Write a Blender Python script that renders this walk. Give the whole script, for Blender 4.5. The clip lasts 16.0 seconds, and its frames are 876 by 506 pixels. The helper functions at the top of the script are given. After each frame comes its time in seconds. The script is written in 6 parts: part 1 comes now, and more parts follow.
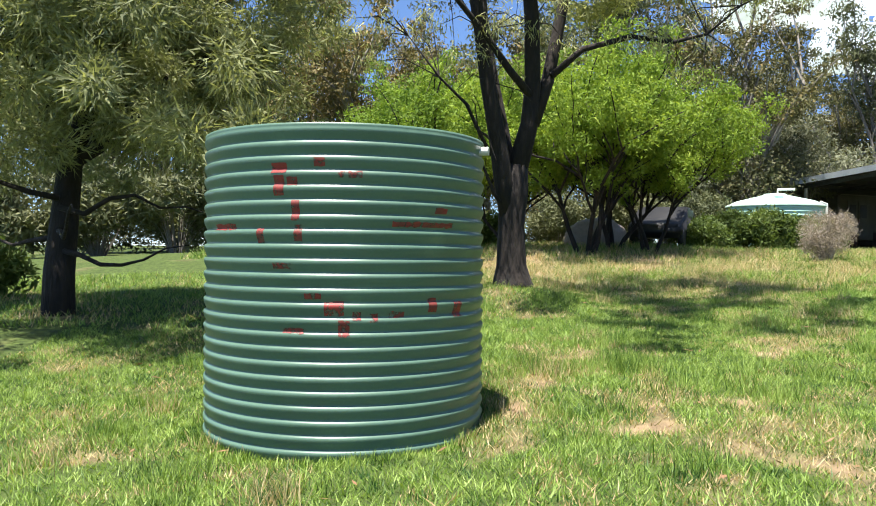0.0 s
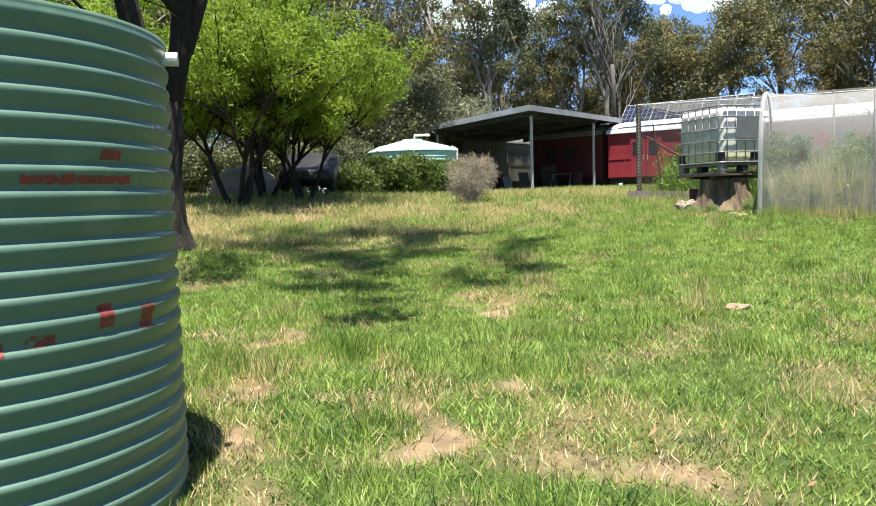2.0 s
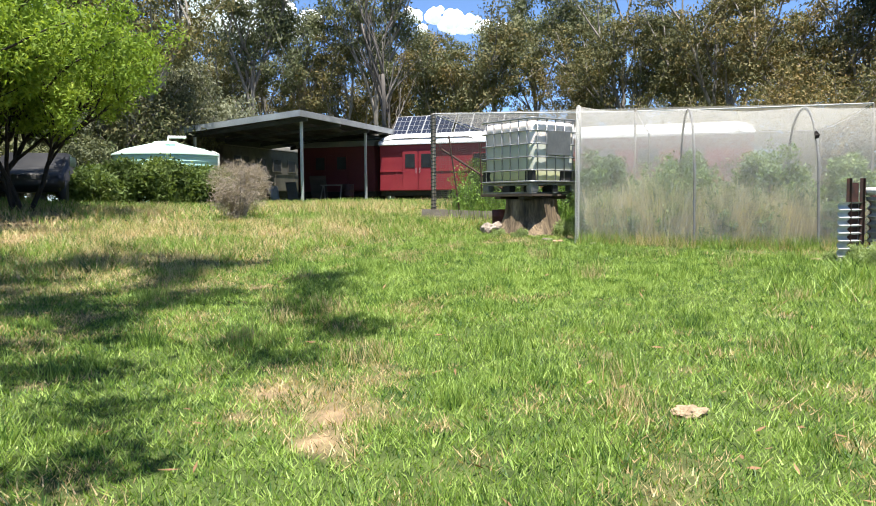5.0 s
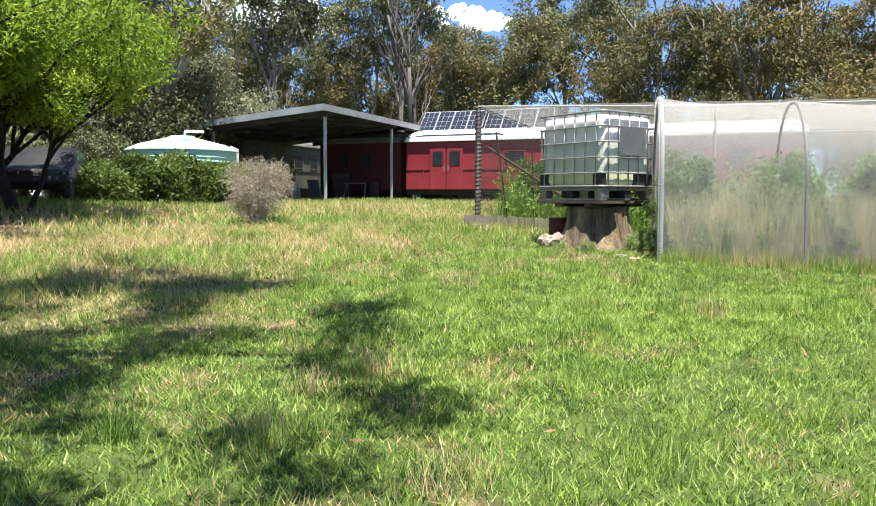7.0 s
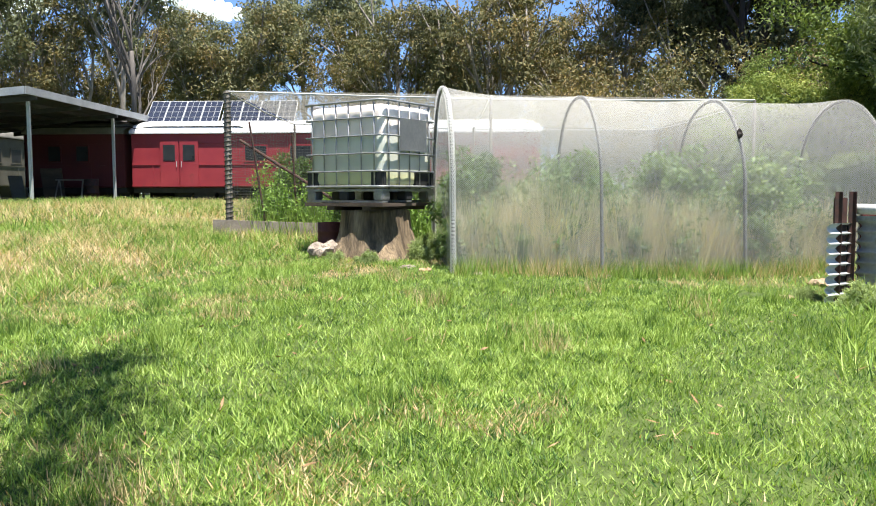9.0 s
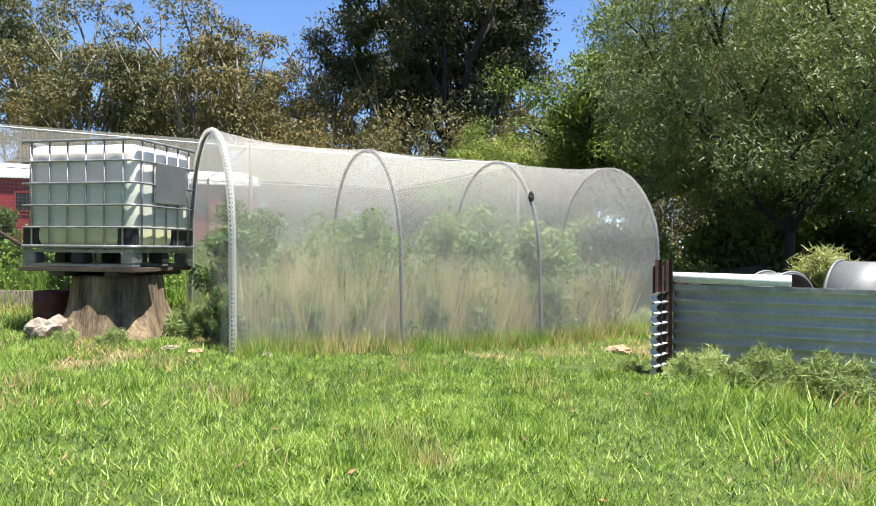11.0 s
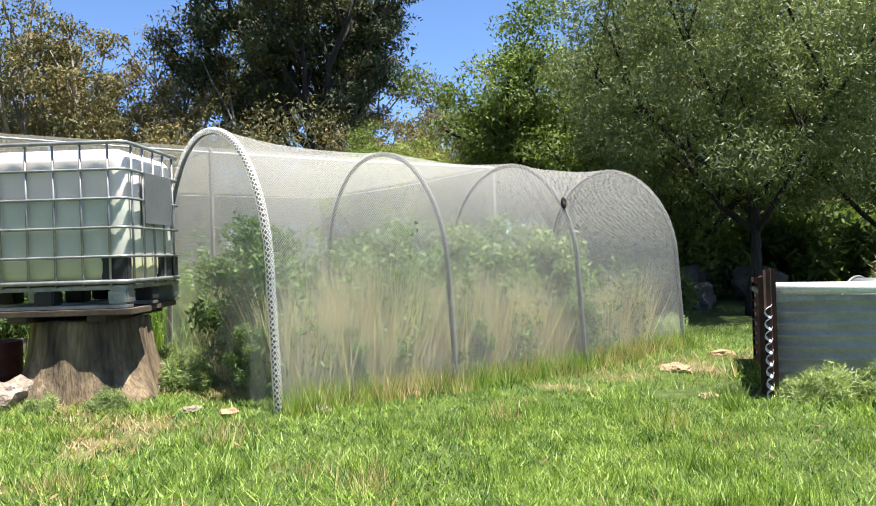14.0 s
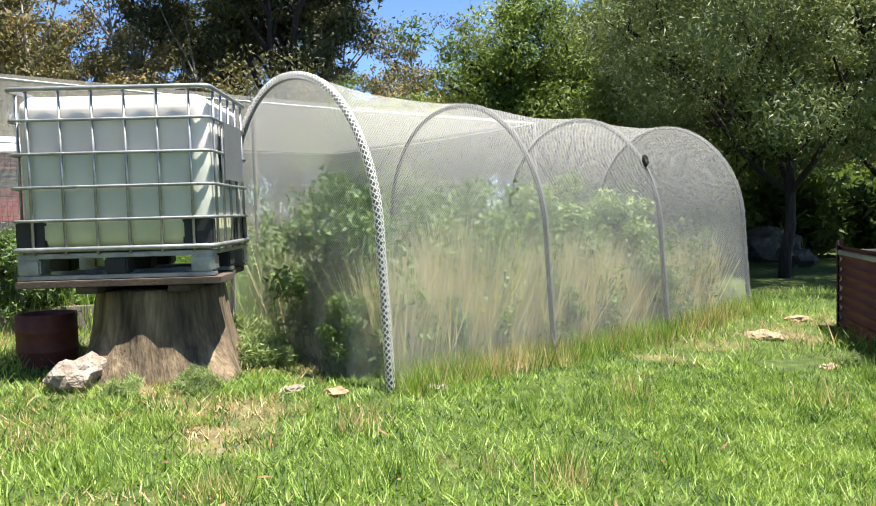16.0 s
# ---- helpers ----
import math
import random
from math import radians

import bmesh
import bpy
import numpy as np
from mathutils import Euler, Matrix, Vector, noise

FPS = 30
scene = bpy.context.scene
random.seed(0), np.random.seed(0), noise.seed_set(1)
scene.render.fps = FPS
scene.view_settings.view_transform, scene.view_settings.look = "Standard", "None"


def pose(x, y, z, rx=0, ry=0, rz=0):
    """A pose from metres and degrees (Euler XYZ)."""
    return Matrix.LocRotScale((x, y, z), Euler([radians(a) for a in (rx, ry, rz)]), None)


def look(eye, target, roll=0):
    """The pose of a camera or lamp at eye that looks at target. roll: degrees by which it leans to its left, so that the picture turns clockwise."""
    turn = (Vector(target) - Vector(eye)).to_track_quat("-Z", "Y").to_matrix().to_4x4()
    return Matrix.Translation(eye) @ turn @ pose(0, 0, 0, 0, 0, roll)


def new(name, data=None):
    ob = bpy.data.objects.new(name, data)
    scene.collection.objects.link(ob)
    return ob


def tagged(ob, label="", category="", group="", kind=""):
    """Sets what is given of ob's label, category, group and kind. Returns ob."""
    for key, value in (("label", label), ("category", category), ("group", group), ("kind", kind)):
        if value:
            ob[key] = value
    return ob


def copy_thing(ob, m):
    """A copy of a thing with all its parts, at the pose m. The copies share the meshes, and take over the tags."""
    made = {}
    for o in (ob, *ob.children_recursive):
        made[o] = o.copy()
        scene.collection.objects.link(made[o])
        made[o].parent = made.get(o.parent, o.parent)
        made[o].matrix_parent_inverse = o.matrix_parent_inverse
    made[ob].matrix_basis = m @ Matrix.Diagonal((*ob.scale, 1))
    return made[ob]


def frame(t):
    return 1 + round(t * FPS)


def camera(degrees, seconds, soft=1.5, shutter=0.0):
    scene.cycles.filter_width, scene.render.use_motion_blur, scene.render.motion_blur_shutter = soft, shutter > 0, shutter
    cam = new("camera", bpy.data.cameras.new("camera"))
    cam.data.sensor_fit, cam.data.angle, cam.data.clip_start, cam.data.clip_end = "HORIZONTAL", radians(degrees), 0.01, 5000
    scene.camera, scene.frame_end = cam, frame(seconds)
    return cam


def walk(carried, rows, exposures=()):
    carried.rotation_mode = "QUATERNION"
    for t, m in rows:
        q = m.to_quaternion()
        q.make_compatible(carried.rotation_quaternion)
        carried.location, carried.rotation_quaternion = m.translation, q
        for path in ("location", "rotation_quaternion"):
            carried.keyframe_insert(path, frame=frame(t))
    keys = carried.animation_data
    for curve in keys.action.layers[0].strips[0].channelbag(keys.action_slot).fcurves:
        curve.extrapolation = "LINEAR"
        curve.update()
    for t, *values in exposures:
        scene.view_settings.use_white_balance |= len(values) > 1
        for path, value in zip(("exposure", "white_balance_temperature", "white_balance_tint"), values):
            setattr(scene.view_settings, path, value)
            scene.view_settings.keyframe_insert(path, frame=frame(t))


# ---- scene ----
cam = camera(58.6, 16.0, soft=1.0)
METRES, EYE, TILT, LEAN, TURN = 12.16, 1.2, 0.0, 0.0, 0.0
ROWS = [
    (0.0, 0.0, 0.0, 0.0, 0.0, -0.16, -0.53),
    (0.5, -0.0093, 0.0311, 0.0012, -3.33, -0.64, 0.36),
    (1.0, -0.0136, 0.0614, 0.0023, -10.03, -2.38, 0.51),
    (1.5, -0.0121, 0.0888, 0.0017, -20.14, -4.36, 1.5),
    (2.0, -0.0123, 0.1178, 0.0043, -26.27, -4.22, 1.7),
    (2.5, -0.0075, 0.1458, 0.0068, -36.1, -3.91, 1.97),
    (3.0, 0.0024, 0.1758, 0.0071, -42.18, -5.08, 1.27),
    (3.5, 0.0135, 0.2059, 0.0081, -43.17, -5.73, 1.39),
    (4.0, 0.0274, 0.2336, 0.0108, -44.71, -4.81, 1.91),
    (4.5, 0.0501, 0.2644, 0.0134, -44.65, -4.1, 1.27),
    (5.0, 0.0671, 0.2968, 0.0164, -43.65, -3.89, 0.45),
    (7.5, 0.165, 0.4563, 0.0273, -42.17, -4.11, -0.11),
    (8.0, 0.1849, 0.4827, 0.0265, -43.84, -4.5, 0.1),
    (8.5, 0.2048, 0.5098, 0.0293, -48.74, -4.67, -0.58),
    (9.0, 0.2223, 0.5345, 0.0325, -61.35, -4.39, 0.12),
    (9.5, 0.2416, 0.5573, 0.0331, -72.79, -4.0, -1.05),
    (12.0, 0.3143, 0.6926, 0.0417, -84.24, 0.26, -0.17),
    (12.5, 0.3296, 0.7202, 0.0428, -83.74, 0.14, -0.97),
    (13.0, 0.3404, 0.7433, 0.0457, -88.28, 0.22, -0.38),
    (13.5, 0.3536, 0.7642, 0.0452, -93.02, 0.29, 0.99),
    (14.0, 0.3717, 0.7879, 0.0487, -95.24, 0.05, 1.81),
    (14.5, 0.3815, 0.8105, 0.0508, -99.39, -0.36, 2.37),
    (15.0, 0.397, 0.8304, 0.0495, -100.92, -1.59, 3.2),
    (15.5, 0.4148, 0.8517, 0.0511, -99.25, -2.78, 2.12),
    (16.0, 0.4257, 0.8719, 0.0527, -98.88, -3.08, 1.58),
]
walk(cam, [(t, pose(0, 0, EYE, TILT, LEAN, TURN) @ pose(METRES * x, METRES * y, METRES * z, 90 + pitch, roll, yaw)) for t, x, y, z, yaw, pitch, roll in ROWS],
     [(0.0, 1.50, 6680, 10), (2.0, 1.44, 6680, 10), (5.0, 1.50, 6680, 10), (9.0, 1.65, 6680, 10), (12.5, 1.62, 6720, 10), (16.0, 1.70, 6720, 10)])
# ---- light ----
world = bpy.data.worlds.new("world")
scene.world = world
world.use_nodes = True
wn = world.node_tree
sky = wn.nodes.new("ShaderNodeTexSky")
sky.sky_type, sky.sun_disc = "NISHITA", False
SUN_ELEV, SUN_AZ = 76.0, 210.0          # degrees; azimuth clockwise from +y
sky.sun_elevation, sky.sun_rotation = radians(SUN_ELEV), radians(SUN_AZ)
sky.air_density, sky.dust_density, sky.ozone_density, sky.altitude = 0.75, 0.0, 8.0, 1200
wn.nodes["Background"].inputs[1].default_value = 0.086
wn.links.new(sky.outputs[0], wn.nodes["Background"].inputs[0])
sun = new("sun", bpy.data.lights.new("sun", "SUN"))
sun.data.energy, sun.data.angle, sun.data.color = 5.0, radians(0.53), (1.0, 0.965, 0.90)
_az, _el = radians(SUN_AZ), radians(SUN_ELEV)
sun.matrix_world = look((0, 0, 60), (-math.sin(_az) * math.cos(_el), -math.cos(_az) * math.cos(_el), 60 - math.sin(_el)))


# ---- materials ----
def _nt(name):
    m = bpy.data.materials.new(name)
    m.use_nodes = True
    return m, m.node_tree, m.node_tree.nodes["Principled BSDF"]


def _noise(nt, scale, detail=4.0, coord="Object", stretch=None, rough=0.55):
    tc = nt.nodes.new("ShaderNodeTexCoord")
    n = nt.nodes.new("ShaderNodeTexNoise")
    n.inputs["Scale"].default_value, n.inputs["Detail"].default_value, n.inputs["Roughness"].default_value = scale, detail, rough
    if stretch:
        mp = nt.nodes.new("ShaderNodeMapping")
        mp.inputs["Scale"].default_value = stretch
        nt.links.new(tc.outputs[coord], mp.inputs[0])
        nt.links.new(mp.outputs[0], n.inputs["Vector"])
    else:
        nt.links.new(tc.outputs[coord], n.inputs["Vector"])
    return n.outputs[0]


def _math(nt, op, a, b=0.0, c=0.0):
    n = nt.nodes.new("ShaderNodeMath")
    n.operation = op
    for i, v in enumerate((a, b, c)):
        if isinstance(v, (int, float)):
            n.inputs[i].default_value = v
        else:
            nt.links.new(v, n.inputs[i])
    return n.outputs[0]


def _ramp(nt, fac, stops):
    r = nt.nodes.new("ShaderNodeValToRGB")
    while len(r.color_ramp.elements) < len(stops):
        r.color_ramp.elements.new(0.5)
    for e, (p, c) in zip(r.color_ramp.elements, stops):
        e.position, e.color = p, (*c, 1)
    nt.links.new(fac, r.inputs[0])
    return r.outputs[0]


def _mix(nt, fac, a, b, mode="MIX"):
    n = nt.nodes.new("ShaderNodeMix")
    n.data_type, n.blend_type = "RGBA", mode
    for sock, v in ((n.inputs[0], fac), (n.inputs[6], a), (n.inputs[7], b)):
        if isinstance(v, (int, float)):
            sock.default_value = v
        elif isinstance(v, tuple):
            sock.default_value = (*v, 1)
        else:
            nt.links.new(v, sock)
    return n.outputs[2]


def _bump(nt, bsdf, height, strength, dist):
    b = nt.nodes.new("ShaderNodeBump")
    b.inputs["Strength"].default_value, b.inputs["Distance"].default_value = strength, dist
    nt.links.new(height, b.inputs["Height"])
    nt.links.new(b.outputs[0], bsdf.inputs["Normal"])


def surf(name, c1, c2, scale=3.0, rough=0.6, metal=0.0, fine=40.0, bump=0.3, dist=0.004, c3=None, stretch=None, fine_amt=0.25):
    """A surface of two colours at a broad scale, a third in stains, and a fine grain with relief."""
    m, nt, p = _nt(name)
    broad = _noise(nt, scale, 5, stretch=stretch)
    col = _ramp(nt, broad, [(0.35, c1), (0.65, c2)])
    if c3:
        col = _mix(nt, _math(nt, "SMOOTH_MAX", _math(nt, "MULTIPLY_ADD", _noise(nt, scale * 2.7, 6), 5.0, -2.9), 0.0, 0.1), col, c3)
    grain = _noise(nt, fine, 3, stretch=stretch)
    col = _mix(nt, fine_amt, col, _ramp(nt, grain, [(0.3, (0.25, 0.25, 0.25)), (0.7, (1, 1, 1))]), "MULTIPLY")
    nt.links.new(col, p.inputs["Base Color"])
    nt.links.new(_math(nt, "MULTIPLY_ADD", broad, 0.25, rough - 0.12), p.inputs["Roughness"])
    p.inputs["Metallic"].default_value = metal
    if bump:
        _bump(nt, p, _math(nt, "ADD", grain, _math(nt, "MULTIPLY", broad, 0.5)), bump, dist)
    return m


def leaf_mat(name, stops, gloss=0.35, trans=0.42, gain=1.6):
    """Leaves: each its own tint, clumps lighter and darker, light passing through."""
    m, nt, p = _nt(name)
    geo = nt.nodes.new("ShaderNodeNewGeometry")
    obi = nt.nodes.new("ShaderNodeObjectInfo")
    f = _math(nt, "ADD", _math(nt, "MULTIPLY", geo.outputs["Random Per Island"], 0.30), _math(nt, "MULTIPLY", _noise(nt, 0.9, 2), 0.75))
    f = _math(nt, "ADD", f, _math(nt, "MULTIPLY_ADD", obi.outputs["Random"], 0.3, -0.2))
    col = _ramp(nt, f, [(q, tuple(v * gain for v in c)) for q, c in stops])
    nt.links.new(col, p.inputs["Base Color"])
    p.inputs["Roughness"].default_value = 1 - gloss
    p.inputs["Specular IOR Level"].default_value = 0.2
    tr = nt.nodes.new("ShaderNodeBsdfTranslucent")
    nt.links.new(_mix(nt, 1.0, col, (1.0, 1.0, 0.55), "MULTIPLY"), tr.inputs[0])
    mx = nt.nodes.new("ShaderNodeMixShader")
    mx.inputs[0].default_value = trans
    nt.links.new(p.outputs[0], mx.inputs[1])
    nt.links.new(tr.outputs[0], mx.inputs[2])
    nt.links.new(mx.outputs[0], nt.nodes["Material Output"].inputs[0])
    return m


def net_mat(name, colour, pitch, thread, solid=1.0, fuzz=0.0, diamond=False):
    """Knitted net: threads on a grid in metres (UV), straight or diamond, with open holes and a little fuzz between."""
    m, nt, p = _nt(name)
    uv = nt.nodes.new("ShaderNodeUVMap")
    sep = nt.nodes.new("ShaderNodeSeparateXYZ")
    nt.links.new(uv.outputs[0], sep.inputs[0])
    wob = _math(nt, "MULTIPLY_ADD", _noise(nt, 3.0, 2), 0.02, -0.01)
    fac = []
    axes = (_math(nt, "ADD", sep.outputs[0], sep.outputs[1]), _math(nt, "SUBTRACT", sep.outputs[0], sep.outputs[1])) if diamond else sep.outputs[:2]
    for ax in axes:
        v = _math(nt, "FRACT", _math(nt, "DIVIDE", _math(nt, "ADD", ax, wob), pitch))
        fac.append(_math(nt, "LESS_THAN", v, thread / pitch))
    on = _math(nt, "MULTIPLY_ADD", _math(nt, "MAXIMUM", fac[0], fac[1]), solid - fuzz, fuzz)
    p.inputs["Base Color"].default_value = (*colour, 1)
    p.inputs["Roughness"].default_value = 0.6
    tl = nt.nodes.new("ShaderNodeBsdfTranslucent")
    tl.inputs[0].default_value = (*colour, 1)
    m1 = nt.nodes.new("ShaderNodeMixShader")
    m1.inputs[0].default_value = 0.45
    nt.links.new(p.outputs[0], m1.inputs[1])
    nt.links.new(tl.outputs[0], m1.inputs[2])
    tp = nt.nodes.new("ShaderNodeBsdfTransparent")
    m2 = nt.nodes.new("ShaderNodeMixShader")
    nt.links.new(on, m2.inputs[0])
    nt.links.new(tp.outputs[0], m2.inputs[1])
    nt.links.new(m1.outputs[0], m2.inputs[2])
    nt.links.new(m2.outputs[0], nt.nodes["Material Output"].inputs[0])
    return m


def ground_mat():
    m, nt, p = _nt("meadow_soil")
    at = nt.nodes.new("ShaderNodeAttribute")
    at.attribute_name = "dry"
    n1, n2 = _noise(nt, 0.7, 5), _noise(nt, 9.0, 6)
    green = _ramp(nt, n2, [(0.3, (0.030, 0.046, 0.014)), (0.7, (0.085, 0.12, 0.032))])
    straw = _ramp(nt, n2, [(0.3, (0.14, 0.10, 0.06)), (0.7, (0.29, 0.21, 0.125))])
    f = _math(nt, "MULTIPLY_ADD", _math(nt, "ADD", at.outputs["Fac"], _math(nt, "MULTIPLY_ADD", n1, 0.5, -0.25)), 1.8, -0.5)
    nt.links.new(_mix(nt, f, green, straw), p.inputs["Base Color"])
    p.inputs["Roughness"].default_value = 0.95
    p.inputs["Specular IOR Level"].default_value = 0.15
    _bump(nt, p, _noise(nt, 45.0, 5), 0.7, 0.03)
    return m


def grass_mat():
    m, nt, p = _nt("grass_blades")
    at = nt.nodes.new("ShaderNodeAttribute")
    at.attribute_name = "dry"
    geo = nt.nodes.new("ShaderNodeNewGeometry")
    r = geo.outputs["Random Per Island"]
    n1 = _noise(nt, 0.8, 4)
    n2 = _math(nt, "MULTIPLY_ADD", _noise(nt, 5.0, 4), 1.35, -0.475)
    green = _ramp(nt, _math(nt, "ADD", _math(nt, "ADD", _math(nt, "MULTIPLY_ADD", r, 0.62, -0.12), _math(nt, "MULTIPLY", n1, 0.35)), n2),
                  [(0.22, (0.040, 0.100, 0.024)), (0.5, (0.185, 0.300, 0.050)), (0.86, (0.36, 0.47, 0.13))])
    straw = _ramp(nt, r, [(0.1, (0.36, 0.30, 0.14)), (0.6, (0.56, 0.48, 0.27)), (0.95, (0.50, 0.36, 0.20))])
    f = _math(nt, "GREATER_THAN", _math(nt, "ADD", at.outputs["Fac"], _math(nt, "MULTIPLY_ADD", r, 0.7, -0.35)), 0.48)
    col = _mix(nt, f, green, straw)
    nt.links.new(col, p.inputs["Base Color"])
    p.inputs["Roughness"].default_value = 0.5
    p.inputs["Specular IOR Level"].default_value = 0.3
    tr = nt.nodes.new("ShaderNodeBsdfTranslucent")
    nt.links.new(_mix(nt, 1.0, col, (1.0, 1.0, 0.5), "MULTIPLY"), tr.inputs[0])
    mx = nt.nodes.new("ShaderNodeMixShader")
    mx.inputs[0].default_value = 0.35
    nt.links.new(p.outputs[0], mx.inputs[1])
    nt.links.new(tr.outputs[0], mx.inputs[2])
    nt.links.new(mx.outputs[0], nt.nodes["Material Output"].inputs[0])
    return m


M_SOIL, M_GRASS = ground_mat(), grass_mat()
M_TANK = surf("green_poly", (0.085, 0.155, 0.110), (0.102, 0.180, 0.130), 1.5, 0.36, fine=60, bump=0.08, c3=(0.13, 0.22, 0.15), fine_amt=0.12)
M_REDPAINT = surf("faded_red_spray_paint", (0.34, 0.035, 0.03), (0.22, 0.05, 0.04), 9, 0.6, fine=80, bump=0.05, c3=(0.12, 0.14, 0.08))
M_WHITEPLASTIC = surf("white_plastic", (0.72, 0.72, 0.70), (0.80, 0.80, 0.78), 3, 0.45, bump=0.05)
M_GALV = surf("galvanised_steel", (0.26, 0.27, 0.275), (0.40, 0.41, 0.42), 8, 0.45, 0.7, bump=0.1, fine_amt=0.3)
M_GALVDULL = surf("weathered_zinc_sheet", (0.46, 0.47, 0.47), (0.60, 0.61, 0.61), 4, 0.6, 0.0, bump=0.1, c3=(0.42, 0.38, 0.33))
M_IRON = surf("rusty_dark_iron", (0.035, 0.022, 0.018), (0.09, 0.035, 0.025), 12, 0.75, 0.2, bump=0.4)
M_BLACKPL = surf("black_plastic", (0.012, 0.012, 0.013), (0.022, 0.022, 0.024), 6, 0.62, bump=0.08)
M_BARK = surf("dark_furrowed_bark", (0.012, 0.009, 0.0075), (0.036, 0.026, 0.021), 5, 0.92, fine=22, bump=1.0, dist=0.03, stretch=(1, 1, 0.22), fine_amt=0.6)
M_BARKGREY = surf("grey_gum_bark", (0.17, 0.15, 0.125), (0.33, 0.30, 0.26), 2.5, 0.9, fine=18, bump=0.7, dist=0.02, stretch=(1, 1, 0.25), fine_amt=0.5)
M_DEADWOOD = surf("bleached_dead_wood", (0.05, 0.043, 0.038), (0.14, 0.125, 0.113), 2.0, 0.9, fine=20, bump=0.6, dist=0.01, stretch=(1, 1, 0.3))
M_STUMP = surf("weathered_stump_wood", (0.055, 0.038, 0.024), (0.30, 0.22, 0.135), 7, 0.9, fine=38, bump=1.0, dist=0.02, stretch=(1, 1, 0.1), fine_amt=0.7)
M_TIMBER = surf("grey_weathered_timber", (0.19, 0.16, 0.13), (0.34, 0.30, 0.25), 3, 0.88, fine=60, bump=0.6, dist=0.004, stretch=(0.12, 1, 1), fine_amt=0.5)
M_TIMBERDARK = surf("damp_dark_timber", (0.06, 0.042, 0.032), (0.13, 0.095, 0.07), 3, 0.85, fine=50, bump=0.6, stretch=(0.15, 1, 1), fine_amt=0.5)
M_ROCK = surf("pale_stone", (0.20, 0.16, 0.125), (0.42, 0.35, 0.29), 6, 0.9, fine=45, bump=0.9, dist=0.02, c3=(0.2, 0.15, 0.1), fine_amt=0.4)
M_CLOD = surf("dry_tan_earth", (0.25, 0.175, 0.11), (0.42, 0.31, 0.20), 9, 0.95, fine=50, bump=0.9, dist=0.01, fine_amt=0.5)
M_BRICK = surf("red_brick_rubble", (0.28, 0.15, 0.09), (0.40, 0.26, 0.17), 9, 0.92, fine=60, bump=0.6, fine_amt=0.4)
M_CARRED = surf("faded_carriage_red", (0.25, 0.021, 0.033), (0.31, 0.031, 0.041), 1.2, 0.5, fine=30, bump=0.08, c3=(0.19, 0.03, 0.032), fine_amt=0.15)
M_CARGREY = surf("grey_carriage_paint", (0.17, 0.165, 0.145), (0.25, 0.24, 0.215), 1.5, 0.6, fine=25, bump=0.1, c3=(0.22, 0.2, 0.17), fine_amt=0.2)
M_WHITEROOF = surf("white_roof_paint", (0.66, 0.66, 0.66), (0.78, 0.78, 0.78), 1.2, 0.55, fine=20, bump=0.1, c3=(0.5, 0.48, 0.45), fine_amt=0.15)
M_UNDER = surf("oily_underframe", (0.015, 0.013, 0.012), (0.035, 0.03, 0.027), 4, 0.8, fine=30, bump=0.3)
M_STEELPAINT = surf("pale_steel_paint", (0.40, 0.42, 0.42), (0.52, 0.54, 0.53), 2, 0.5, 0.1, fine=30, bump=0.1)
M_ROOFSHEET = surf("zinc_roof_sheet", (0.34, 0.36, 0.37), (0.46, 0.48, 0.49), 1.5, 0.45, 0.5, fine=25, bump=0.1)
M_MINT = surf("pale_mint_poly", (0.38, 0.62, 0.52), (0.44, 0.68, 0.58), 1.2, 0.5, fine=25, bump=0.08, fine_amt=0.12)
M_MINTTOP = surf("sun_bleached_mint_poly", (0.42, 0.58, 0.51), (0.48, 0.64, 0.57), 1.2, 0.5, fine=25, bump=0.08, fine_amt=0.12)
M_SOLAR = surf("blue_solar_cells", (0.016, 0.02, 0.036), (0.028, 0.034, 0.052), 6, 0.15, fine=30, bump=0.0, fine_amt=0.1)
M_CLOUD = surf("cloud_white", (0.92, 0.92, 0.93), (0.98, 0.98, 0.98), 0.02, 1.0, bump=0.0, fine=0.1, fine_amt=0.03)
# a faint bluish glow replaces the daylight scattered within the clouds
_c = M_CLOUD.node_tree.nodes["Principled BSDF"]
_c.inputs["Emission Color"].default_value, _c.inputs["Emission Strength"].default_value = (0.80, 0.88, 1.0, 1), 0.28


